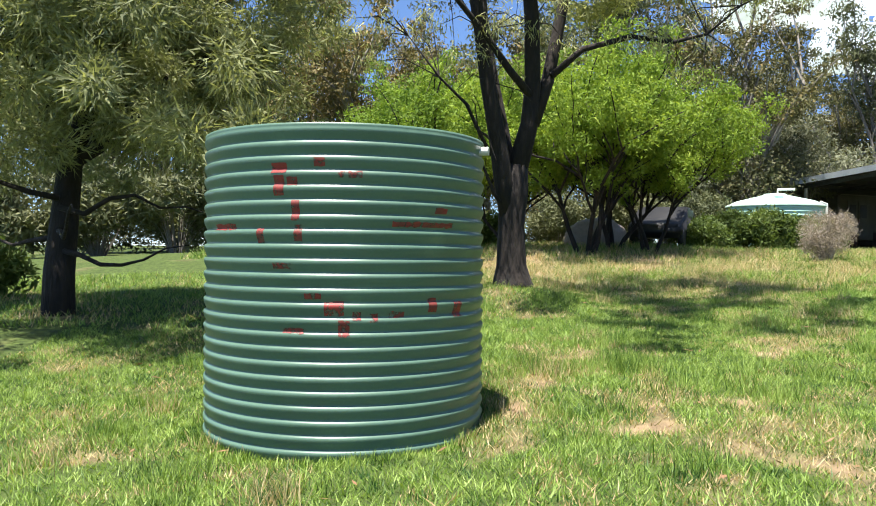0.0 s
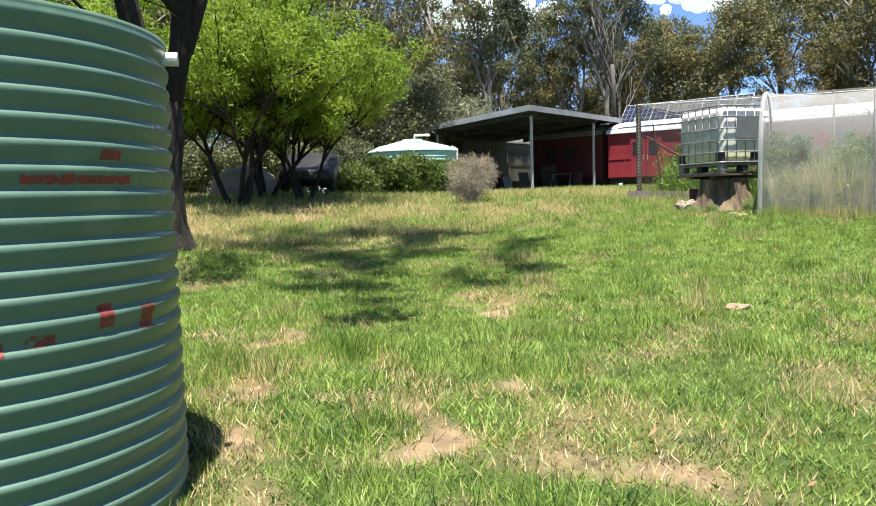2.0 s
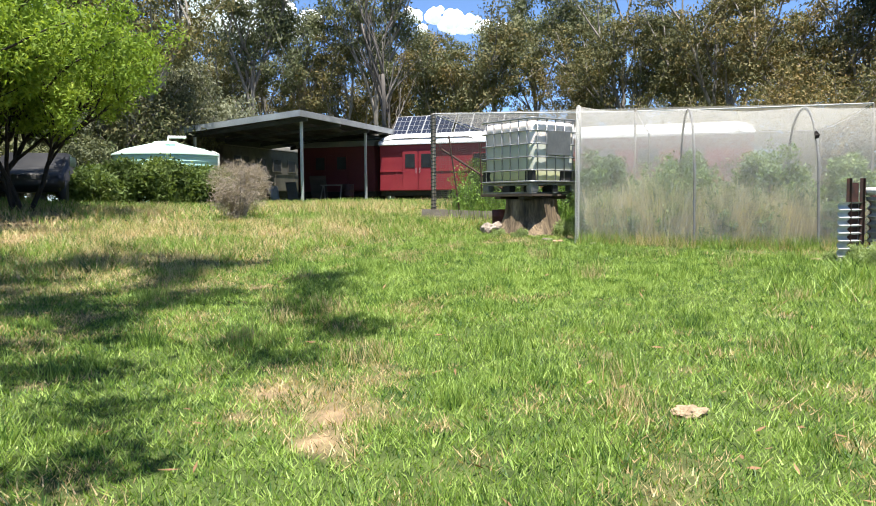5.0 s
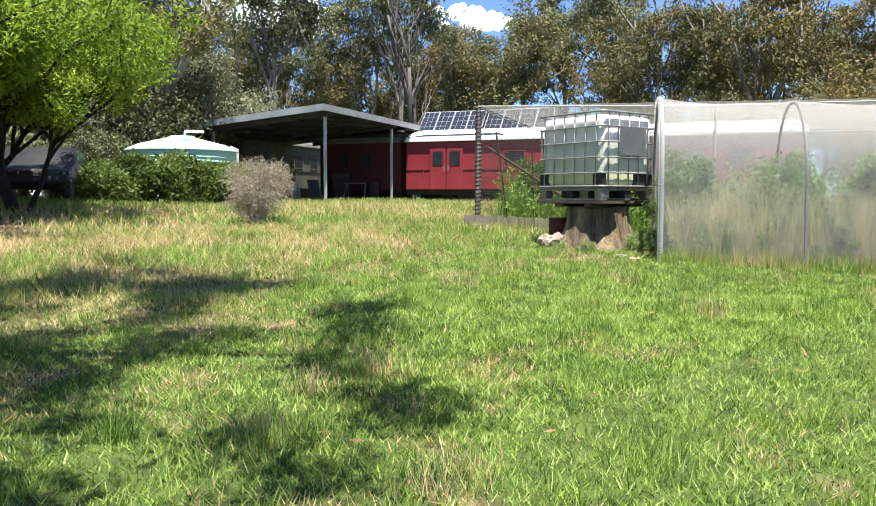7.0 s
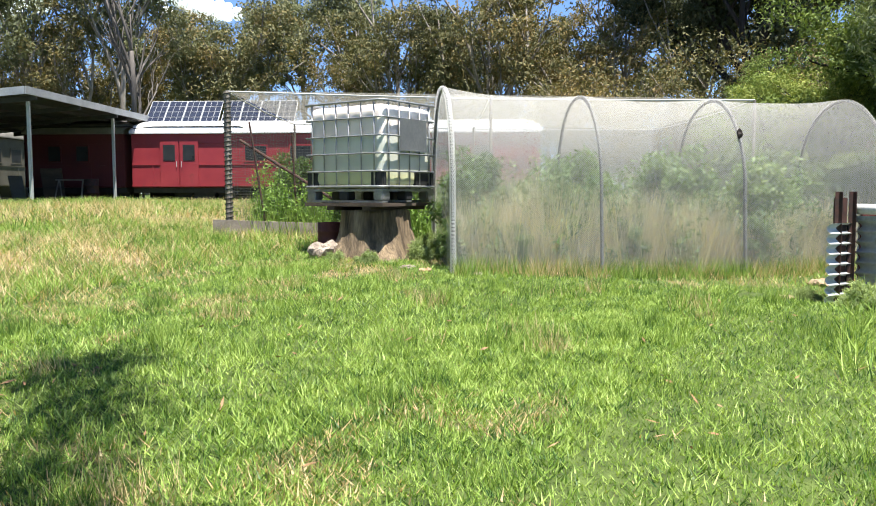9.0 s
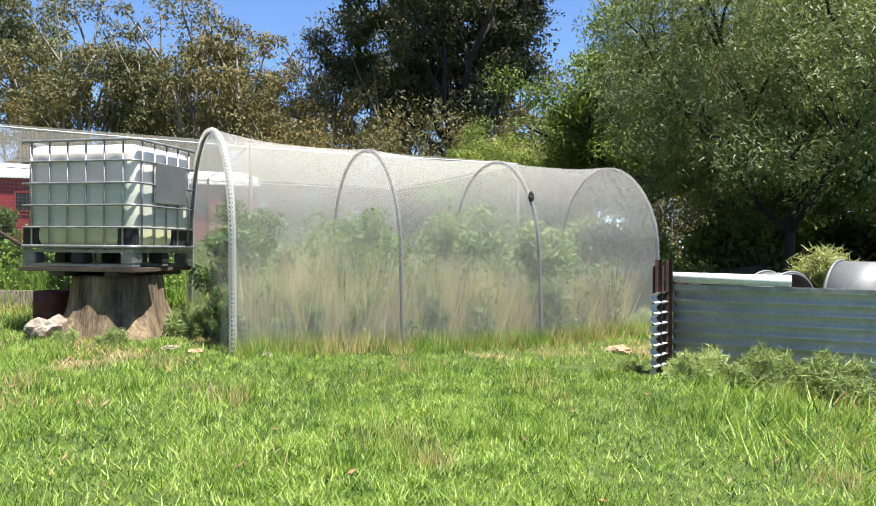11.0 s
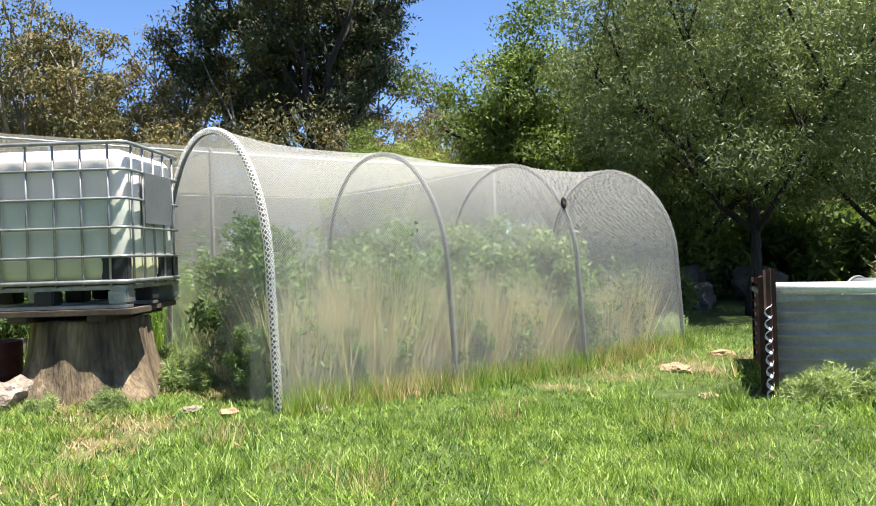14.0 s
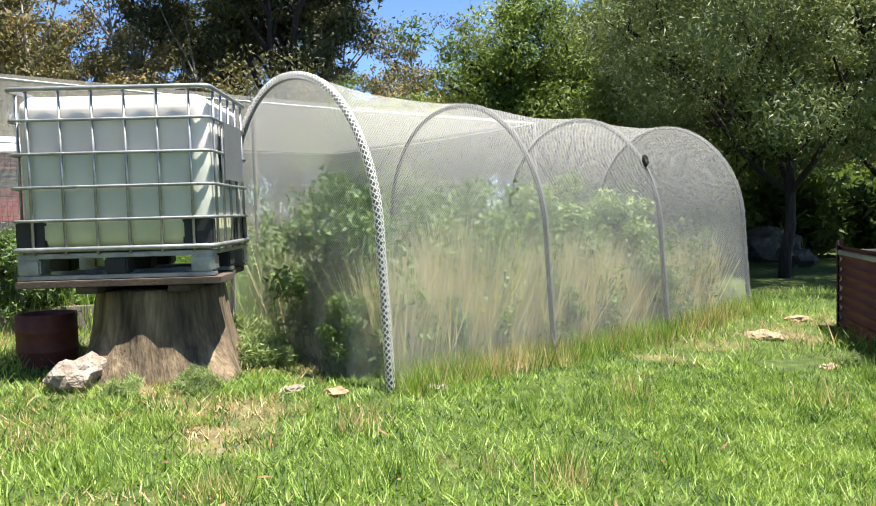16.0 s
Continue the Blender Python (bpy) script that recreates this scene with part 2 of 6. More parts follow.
def worn(m, scale, keep):
    """Wears a paint away in specks."""
    nt = m.node_tree
    out = nt.nodes["Material Output"]
    mx, tp = nt.nodes.new("ShaderNodeMixShader"), nt.nodes.new("ShaderNodeBsdfTransparent")
    f = _math(nt, "MULTIPLY_ADD", _math(nt, "ADD", _noise(nt, scale, 5), _math(nt, "MULTIPLY_ADD", _noise(nt, scale * 0.2, 3), 0.7, -0.35)), 5.0, -5.0 * (1 - keep))
    nt.links.new(_math(nt, "MINIMUM", _math(nt, "MAXIMUM", f, 0.0), 0.85), mx.inputs[0])
    nt.links.new(tp.outputs[0], mx.inputs[1])
    nt.links.new(nt.nodes["Principled BSDF"].outputs[0], mx.inputs[2])
    nt.links.new(mx.outputs[0], out.inputs[0])


worn(M_REDPAINT, 38, 0.68)
# tan-grey railcar paint, taken darker to include the shade it stands in
M_CARTAN = surf("shade_darkened_tan_paint", (0.085, 0.078, 0.064), (0.14, 0.13, 0.108), 1.5, 0.6, fine=25, bump=0.1, fine_amt=0.2)
# carriage red darkened in colour to stand for the carport's shade
M_CARSHADE = surf("shade_darkened_red_paint", (0.085, 0.010, 0.014), (0.12, 0.016, 0.020), 1.2, 0.6, fine=30, bump=0.1)
M_MOSSROCK = surf("dark_mossy_rock", (0.035, 0.035, 0.028), (0.12, 0.105, 0.085), 3, 0.95, fine=30, bump=0.9, dist=0.03, fine_amt=0.5)
M_RUSTRED = surf("rust_red_steel", (0.085, 0.014, 0.013), (0.13, 0.03, 0.024), 9, 0.7, bump=0.3)
L_STRAW = leaf_mat("pale_straw", [(0.1, (0.30, 0.25, 0.16)), (0.5, (0.64, 0.58, 0.43)), (0.95, (0.80, 0.75, 0.60))], gain=1.1)
M_HOOP = surf("dull_grey_pipe", (0.05, 0.052, 0.05), (0.10, 0.105, 0.10), 9, 0.55, 0.1, fine=60, bump=0.2)
L_PALEWEED = leaf_mat("pale_weed_leaves", [(0.1, (0.09, 0.12, 0.05)), (0.5, (0.18, 0.23, 0.10)), (0.95, (0.36, 0.40, 0.22))])
L_TUNNELWEED = leaf_mat("grey_green_weed_leaves", [(0.1, (0.04, 0.065, 0.028)), (0.5, (0.10, 0.15, 0.06)), (0.95, (0.30, 0.34, 0.18))], gain=1.6, trans=0.4)
M_MULCH = surf("garden_mulch", (0.05, 0.035, 0.025), (0.13, 0.095, 0.07), 12, 0.95, fine=60, bump=0.9, dist=0.02, fine_amt=0.6)


def bottle_mat():
    """Milky blow-moulded plastic with the water line showing through as a darker, greener lower part."""
    m, nt, p = _nt("milky_polyethylene")
    tc = nt.nodes.new("ShaderNodeTexCoord")
    sep = nt.nodes.new("ShaderNodeSeparateXYZ")
    nt.links.new(tc.outputs["Object"], sep.inputs[0])
    z = _math(nt, "ADD", sep.outputs[2], _math(nt, "MULTIPLY_ADD", _noise(nt, 5, 3), 0.03, -0.015))
    col = _ramp(nt, z, [(0.30, (0.58, 0.58, 0.34)), (0.38, (0.55, 0.56, 0.47)), (0.76, (0.60, 0.61, 0.54)), (0.79, (0.82, 0.71, 0.67)), (1.0, (0.88, 0.80, 0.76))])
    nt.links.new(_mix(nt, 0.2, col, _ramp(nt, _noise(nt, 4, 4), [(0.35, (0.6, 0.62, 0.58)), (0.65, (1, 1, 1))]), "MULTIPLY"), p.inputs["Base Color"])
    p.inputs["Roughness"].default_value = 0.42
    tl = nt.nodes.new("ShaderNodeBsdfTranslucent")
    nt.links.new(col, tl.inputs[0])
    mx = nt.nodes.new("ShaderNodeMixShader")
    mx.inputs[0].default_value = 0.06
    nt.links.new(p.outputs[0], mx.inputs[1])
    nt.links.new(tl.outputs[0], mx.inputs[2])
    nt.links.new(mx.outputs[0], nt.nodes["Material Output"].inputs[0])
    return m


M_WATERBOTTLE = bottle_mat()
# near-black grey that paints in the shade under the carport roof
M_ROOFSHADE = surf("shade_dark_roof_underside", (0.03, 0.031, 0.033), (0.05, 0.052, 0.055), 2, 0.6, 0.1, fine=25, bump=0.1)
M_LABEL = surf("grey_label_plate", (0.13, 0.14, 0.145), (0.17, 0.18, 0.185), 3, 0.55, 0.2, bump=0.05)
M_GLASSDARK = surf("dark_window_glass", (0.012, 0.012, 0.013), (0.025, 0.026, 0.028), 2, 0.3, bump=0.0, fine_amt=0.05)
M_NETWHITE = net_mat("white_bird_net", (0.90, 0.89, 0.87), 0.020, 0.0045, 0.34, 0.035, True)
M_NETVEIL = net_mat("white_hail_net", (0.70, 0.68, 0.64), 0.014, 0.0045, 0.6, 0.15)
M_NETSEAM = net_mat("doubled_white_net", (0.74, 0.74, 0.72), 0.036, 0.0095, 0.95, 0.0, True)
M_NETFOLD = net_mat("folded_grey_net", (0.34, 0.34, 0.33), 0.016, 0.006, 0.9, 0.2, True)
M_NETROOF = net_mat("white_shade_net", (0.27, 0.265, 0.24), 0.016, 0.006, 0.75, 0.12)
M_WIRE = net_mat("wire_mesh", (0.16, 0.155, 0.14), 0.04, 0.0025)
L_GUM = leaf_mat("gum_leaves", [(0.1, (0.05, 0.058, 0.03)), (0.45, (0.120, 0.118, 0.050)), (0.70, (0.21, 0.155, 0.062)), (1.0, (0.25, 0.165, 0.072))], gain=1.02, trans=0.22)
L_GUMGREY = leaf_mat("grey_gum_leaves", [(0.1, (0.055, 0.070, 0.038)), (0.5, (0.12, 0.132, 0.066)), (0.95, (0.20, 0.195, 0.105))], gain=1.1, trans=0.22)
L_DARKGUM = leaf_mat("dark_gum_leaves", [(0.1, (0.025, 0.035, 0.018)), (0.55, (0.055, 0.065, 0.03)), (0.95, (0.19, 0.145, 0.07))], gain=1.2, trans=0.15)
L_BRIGHT = leaf_mat("bright_green_leaves", [(0.1, (0.06, 0.11, 0.018)), (0.5, (0.15, 0.22, 0.032)), (0.95, (0.32, 0.36, 0.065))], trans=0.45, gain=1.45)
L_SHEOAK = leaf_mat("she_oak_needles", [(0.1, (0.048, 0.056, 0.028)), (0.5, (0.125, 0.132, 0.064)), (0.95, (0.36, 0.345, 0.17))], gain=2.6)
L_WATTLE = leaf_mat("silvery_wattle_leaves", [(0.1, (0.03, 0.042, 0.018)), (0.55, (0.10, 0.125, 0.052)), (0.8, (0.21, 0.23, 0.14)), (1.0, (0.40, 0.42, 0.30))], gloss=0.5, gain=1.6, trans=0.3)
L_GREYBUSH = leaf_mat("grey_twiggy_leaves", [(0.1, (0.13, 0.11, 0.10)), (0.5, (0.25, 0.215, 0.19)), (0.95, (0.40, 0.35, 0.31))])
L_HEDGE = leaf_mat("hedge_leaves", [(0.1, (0.035, 0.055, 0.018)), (0.5, (0.085, 0.122, 0.035)), (0.95, (0.18, 0.19, 0.075))], gain=1.4)
L_GREYTREE = leaf_mat("pale_grey_tree_leaves", [(0.1, (0.075, 0.085, 0.058)), (0.5, (0.155, 0.165, 0.105)), (0.95, (0.27, 0.26, 0.175))], gain=1.3, trans=0.25)
L_GREEN = leaf_mat("tree_green_leaves", [(0.1, (0.035, 0.055, 0.015)), (0.5, (0.095, 0.13, 0.03)), (0.95, (0.25, 0.26, 0.08))], gain=1.75, trans=0.3)
L_WEED = leaf_mat("weed_leaves", [(0.1, (0.07, 0.12, 0.03)), (0.5, (0.15, 0.24, 0.06)), (0.95, (0.30, 0.38, 0.14))])


# ---- shape helpers ----
def part(name, bm, material, parent=None, label="", smooth=False):
    me = bpy.data.meshes.new(name)
    if isinstance(bm, tuple):
        me.from_pydata(*bm)
    else:
        bm.to_mesh(me)
        bm.free()
    me.materials.append(material)
    if smooth:
        me.polygons.foreach_set("use_smooth", np.ones(len(me.polygons), bool))
    ob = new(name, me)
    ob.parent = parent
    if label:
        tagged(ob, label)
    return ob


def thing(name, label, category, m=None, group="", kind=""):
    e = new(name)
    e.matrix_basis = m or Matrix()
    return tagged(e, label, category, group, kind)


def box(bm, centre, size, turn=None, bevel=0.0):
    m = Matrix.Translation(centre) @ (turn or Matrix()) @ Matrix.Diagonal((*size, 1))
    vs = bmesh.ops.create_cube(bm, size=1.0, matrix=m)["verts"]
    if bevel:
        es = list({e for v in vs for e in v.link_edges})
        bmesh.ops.bevel(bm, geom=es, offset=bevel, segments=2, affect="EDGES")
    return bm


def boxes(*items, bevel=0.0):
    bm = bmesh.new()
    for it in items:
        box(bm, *it, bevel=bevel)
    return bm


def tube(bm, pts, radii, seg=8, caps=True):
    """A tapered tube along points."""
    pts = [Vector(p) for p in pts]
    if isinstance(radii, (int, float)):
        radii = [radii] * len(pts)
    side = None
    rings = []
    for i, p in enumerate(pts):
        d = (pts[min(i + 1, len(pts) - 1)] - pts[max(i - 1, 0)]).normalized()
        if side is None:
            side = d.orthogonal().normalized()
        side = (side - d * side.dot(d)).normalized()
        up = d.cross(side)
        rings.append([bm.verts.new(p + radii[i] * (math.cos(a) * side + math.sin(a) * up)) for a in (2 * math.pi * k / seg for k in range(seg))])
    for a, b in zip(rings, rings[1:]):
        for k in range(seg):
            bm.faces.new((a[k], a[(k + 1) % seg], b[(k + 1) % seg], b[k]))
    if caps:
        bm.faces.new(list(reversed(rings[0])))
        bm.faces.new(rings[-1])
    return bm


def one_tube(pts, radii, seg=8):
    return tube(bmesh.new(), pts, radii, seg)


def lathe(profile, seg=96, closed=False):
    """Turns (radius, z) points round z."""
    bm = bmesh.new()
    rings = [[bm.verts.new((r * math.cos(2 * math.pi * k / seg), r * math.sin(2 * math.pi * k / seg), z)) for k in range(seg)] for r, z in profile]
    for a, b in zip(rings, rings[1:]):
        for k in range(seg):
            bm.faces.new((a[k], a[(k + 1) % seg], b[(k + 1) % seg], b[k]))
    if closed:
        bm.faces.new(list(reversed(rings[0])))
        bm.faces.new(rings[-1])
    return bm


def lump(seed, size, rough=0.25, sub=3):
    """A worn stone."""
    bm = bmesh.new()
    bmesh.ops.create_icosphere(bm, subdivisions=sub, radius=1.0)
    o = Vector((seed * 3.1, seed * 1.7, seed * 0.6))
    for v in bm.verts:
        k = 1 + rough * noise.noise(v.co * 1.3 + o) + rough * 0.5 * noise.noise(v.co * 3.4 + o)
        v.co = Vector((v.co.x * size[0], v.co.y * size[1], v.co.z * size[2])) * k
    return bm


def np_mesh(name, verts, nside, material, parent=None, attr=None, smooth=False, uv=None):
    """A mesh of loose polygons with nside corners each, from a numpy array of corners."""
    n = len(verts)
    me = bpy.data.meshes.new(name)
    me.vertices.add(n)
    me.vertices.foreach_set("co", np.ascontiguousarray(verts, np.float32).ravel())
    me.loops.add(n)
    me.loops.foreach_set("vertex_index", np.arange(n, dtype=np.int32))
    me.polygons.add(n // nside)
    me.polygons.foreach_set("loop_start", np.arange(0, n, nside, dtype=np.int32))
    me.update(calc_edges=True)
    if attr is not None:
        a = me.attributes.new("dry", "FLOAT", "POINT")
        a.data.foreach_set("value", np.ascontiguousarray(attr, np.float32))
    me.materials.append(material)
    ob = new(name, me)
    ob.parent = parent
    return ob


# ---- lie of the land ----
CONTROL = np.array([
    (0, 0, 0.02), (0, -6, -0.3), (-6, 0, 0.0), (6, 0, 0.28), (-0.5, 4.5, 0.2), (1.6, 4.5, 0.30), (2.3, 5.2, 0.34), (3.7, 5, 0.36),
    (4.3, 5.4, 0.42), (3.35, 8.6, 0.42), (2.65, 10.6, 0.48), (5.5, 12.2, 0.62), (6, 8.1, 0.55), (8.9, 8.4, 0.6), (10.7, 7.3, 0.65),
    (9.5, 6.7, 0.69), (9.8, 10.2, 0.78), (12.5, 6.3, 0.75), (10.2, 12, 0.85), (11, 14.3, 1.02), (8.8, 18.4, 1.0), (18, 29, 1.28),
    (26, 35, 1.32), (12, 30, 1.28), (4, 24, 1.35), (-4, 9, 0.5), (-4, 20, 1.1), (13, 2, 0.7), (20, 10, 1.1), (34, 20, 1.5)])


def _trend(x, y):
    return 1.6 * np.tanh((0.026 * x + 0.040 * y) / 1.6)


_RES = CONTROL[:, 2] - _trend(CONTROL[:, 0], CONTROL[:, 1])


def land(x, y):
    """Height of the ground."""
    x, y = np.asarray(x, float), np.asarray(y, float)
    d2 = (x[..., None] - CONTROL[:, 0]) ** 2 + (y[..., None] - CONTROL[:, 1]) ** 2
    w = 1 / (d2 + 0.8) ** 1.6
    far = np.exp(-np.maximum(0, np.sqrt(d2.min(-1)) - 6) / 12)
    z = _trend(x, y) + (w * _RES).sum(-1) / w.sum(-1) * far
    z = z + 0.33 * np.exp(-((x - 0.98) ** 2 + (y - 10.4) ** 2) / 0.9)
    return z + 0.012 * np.sin(2.3 * x + 1.1 * y) * np.sin(1.7 * y - 0.8 * x) + 0.008 * np.sin(5.1 * x) * np.sin(4.3 * y + 1)


def gz(x, y):
    return float(land(x, y))


_RNG = np.random.default_rng(7)
_G = _RNG.random((64, 64))


def _vnoise(x, y, s):
    """Smooth value noise, 0 to 1."""
    u, v = np.asarray(x) / s + 100.3, np.asarray(y) / s + 100.7
    i, j = np.floor(u).astype(int), np.floor(v).astype(int)
    f, g = u - i, v - j
    f, g = f * f * (3 - 2 * f), g * g * (3 - 2 * g)
    a, b, c, d = _G[i % 64, j % 64], _G[(i + 1) % 64, j % 64], _G[i % 64, (j + 1) % 64], _G[(i + 1) % 64, (j + 1) % 64]
    return a * (1 - f) * (1 - g) + b * f * (1 - g) + c * (1 - f) * g + d * f * g


DRY = [(3.0, 3.8, 0.40), (3.1, 4.7, 0.35), (2.0, 4.6, 0.35), (3.1, 6.6, 0.35), (4.3, 5.4, 0.25), (1.6, 3.7, 0.35), (9.5, 11.1, 0.4), (9.7, 12.1, 0.3),
       (5.6, 6.0, 0.35), (2.5, 2.9, 0.5), (6.3, 8.3, 0.4), (-1.9, 5.6, 0.4), (-3.0, 6.2, 0.5)]


def dryness(x, y):
    v = 0.40 * _vnoise(x, y, 1.3) + 0.60 * _vnoise(x, y, 0.31) + 0.25 * _vnoise(x, y, 4.1) - 0.51
    for a, b, r in DRY:
        v = v + 0.30 * np.exp(-((x - a) ** 2 + (y - b) ** 2) / r ** 2)
    spot = np.clip((_vnoise(x, y, 0.27) - 0.72) * 6, 0, 1) * np.clip((_vnoise(x, y, 1.9) - 0.35) * 3, 0, 1)
    v = v + 0.5 * spot
    far = 1 / (1 + np.exp(-np.clip((y - 13.2 + 0.25 * x) / 0.9, -50, 50))) * np.exp(-np.maximum(0, y - 22) / 8)
    far = far / (1 + np.exp(-np.clip(x + 0.5, -50, 50)))
    v = v + 0.37 * far * (0.5 + _vnoise(x, y, 2.2))
    v = v - 0.30 * np.exp(-((x - 7.6) ** 2 / 9 + (y - 9.0) ** 2 / 6)) - 0.42 * np.exp(-((x - 9.6) ** 2 / 5 + (y - 13.6) ** 2 / 7))
    v = v + 0.22 * np.exp(-((x - 6.0) ** 2 / 5 + (y - 12.6) ** 2 / 1.2)) * _vnoise(x, y, 0.6)
    return np.clip(v, 0, 1)


def make_ground():
    near = np.concatenate([np.arange(-14, -5, 0.6), np.arange(-5, 12.5, 0.11), np.arange(12.5, 40.01, 0.6)])
    out = np.array([1.5, 4, 8, 15, 30, 60, 120, 250, 500, 900])
    ax = np.concatenate([-14 - out[::-1], near, 40 + out])
    X, Y = np.meshgrid(ax, ax - 2, indexing="ij")
    Z = land(X, Y)
    n = len(ax)
    me = bpy.data.meshes.new("ground")
    idx = np.arange(n * n).reshape(n, n)
    quads = np.stack([idx[:-1, :-1], idx[1:, :-1], idx[1:, 1:], idx[:-1, 1:]], -1).reshape(-1, 4)
    me.from_pydata(np.stack([X, Y, Z], -1).reshape(-1, 3).tolist(), [], quads.tolist())
    a = me.attributes.new("dry", "FLOAT", "POINT")
    a.data.foreach_set("value", dryness(X, Y).ravel().astype(np.float32))
    me.polygons.foreach_set("use_smooth", np.ones(len(me.polygons), bool))
    me.materials.append(M_SOIL)
    return tagged(new("ground", me), "grassy meadow ground with dry bare patches", "ground", kind="structure")


make_ground()


# ---- green corrugated water tank ----
def rib_r(z, R, h, n, proud):
    """Radius of a ribbed wall at height z."""
    u = (z / h * n) % 1.0
    return R + proud * (math.sin(math.pi / 2 * u / 0.76) ** 1.4 if u < 0.76 else math.cos(math.pi / 2 * (u - 0.76) / 0.24) ** 0.7)


def water_tank(x, y, R, h, ribs=23):
    base = gz(x, y) - 0.03
    t = thing("water_tank", "dark green corrugated poly water tank with faded red spray paint", "water tank", pose(x, y, base))
    prof = [(rib_r(h * i / (ribs * 10), R, h, ribs, 0.016), h * i / (ribs * 10)) for i in range(ribs * 10)]
    prof += [(R + 0.012, h), (R + 0.012, h + 0.012), (R - 0.012, h + 0.012), (R - 0.012, h - 0.25)]
    part("tank_wall", lathe(prof, 128), M_TANK, t, smooth=True)
    part("tank_floor", lathe([(R - 0.02, 0.03), (0.01, 0.035)], 48), M_TANK, t)
    a = radians(-14)
    o = Vector((math.cos(a), math.sin(a), 0))
    part("overflow_spout", one_tube([o * (R - 0.02) + Vector((0, 0, h - 0.045)), o * (R + 0.055) + Vector((0, 0, h - 0.045))], 0.024, 16), M_WHITEPLASTIC, t, "short white plastic overflow spout")
    # faded spray-painted strokes, unreadable: angle from, to (degrees, 270 faces -y), height from, to
    strokes = [(249, 255, 1.41, 1.46), (265, 269, 1.44, 1.485), (273, 282, 1.385, 1.42), (250, 254, 1.30, 1.40), (257, 260, 1.18, 1.28), (258, 261, 1.08, 1.16),
               (218, 232, 1.135, 1.165), (243, 246, 1.07, 1.14), (293, 320, 1.155, 1.18), (311, 317, 1.225, 1.255), (250, 257, 0.945, 0.975), (262, 268, 0.80, 0.83),
               (269, 276, 0.72, 0.79), (274, 278, 0.62, 0.70), (279, 282, 0.70, 0.74), (285, 288, 0.69, 0.73), (292, 298, 0.71, 0.74), (254, 262, 0.635, 0.66),
               (308, 312, 0.73, 0.80), (321, 326, 0.70, 0.78), (255, 259, 1.35, 1.39)]
    for a0, a1, z0, z1 in strokes:
        bm = bmesh.new()
        na, nz = max(3, int((a1 - a0) / 1.5)), 12
        z0, z1 = z0 * h / 1.64, z1 * h / 1.64
        grid = []
        for i in range(na + 1):
            ang = radians(a0 + (a1 - a0) * i / na)
            col = []
            for j in range(nz + 1):
                z = z0 + (z1 - z0) * j / nz + 0.008 * noise.noise(Vector((i * 0.9 + a0, j * 0.15, 0)))
                r = rib_r(z, R, h, ribs, 0.016) + 0.0015
                col.append(bm.verts.new((r * math.cos(ang), r * math.sin(ang), z)))
            grid.append(col)
        for p, q in zip(grid, grid[1:]):
            for j in range(nz):
                bm.faces.new((p[j], q[j], q[j + 1], p[j + 1]))
        part("paint_mark", bm, M_REDPAINT, t, "faded red spray paint", smooth=True)
    return t


water_tank(-0.53, 4.52, 0.775, 1.635)


# ---- plants ----
def leaves(centres, spread, count, length, width, rng, droop=0.3, squash=0.75, hollow=0.35, radial=0.0, skin=0.0):
    """Corners of single-triangle leaves scattered round the centres, denser at each clump's skin; skin lays them flat on it."""
    centres = np.asarray(centres, float)
    n = len(centres) * count
    c = np.repeat(centres, count, 0)
    sp = np.repeat(np.broadcast_to(spread, (len(centres),)), count)
    d = rng.normal(size=(n, 3))
    d /= np.linalg.norm(d, axis=1)[:, None]
    r = sp * (hollow + (1 - hollow) * rng.random(n) ** 0.6) * (0.75 + 0.5 * rng.random(n))
    c = c + d * r[:, None] * np.array([1, 1, squash])
    a = rng.normal(size=(n, 3)) + d * radial
    a[:, 2] -= droop * 2
    a /= np.linalg.norm(a, axis=1)[:, None]
    face = rng.normal(size=(n, 3)) * (1 - 0.45 * min(skin, 1)) + (d + np.array([0, 0, 0.35])) * skin * 1.6
    b = np.cross(a, face)
    flip = np.einsum("ij,ij->i", np.cross(b, a), face) < 0
    b[flip] *= -1
    b /= np.linalg.norm(b, axis=1)[:, None] + 1e-9
    L = length * (0.6 + 0.8 * rng.random(n))[:, None]
    w = width * (0.6 + 0.8 * rng.random(n))[:, None]
    return np.stack([c - b * w / 2, c + b * w / 2, c + a * L], 1).reshape(-1, 3)


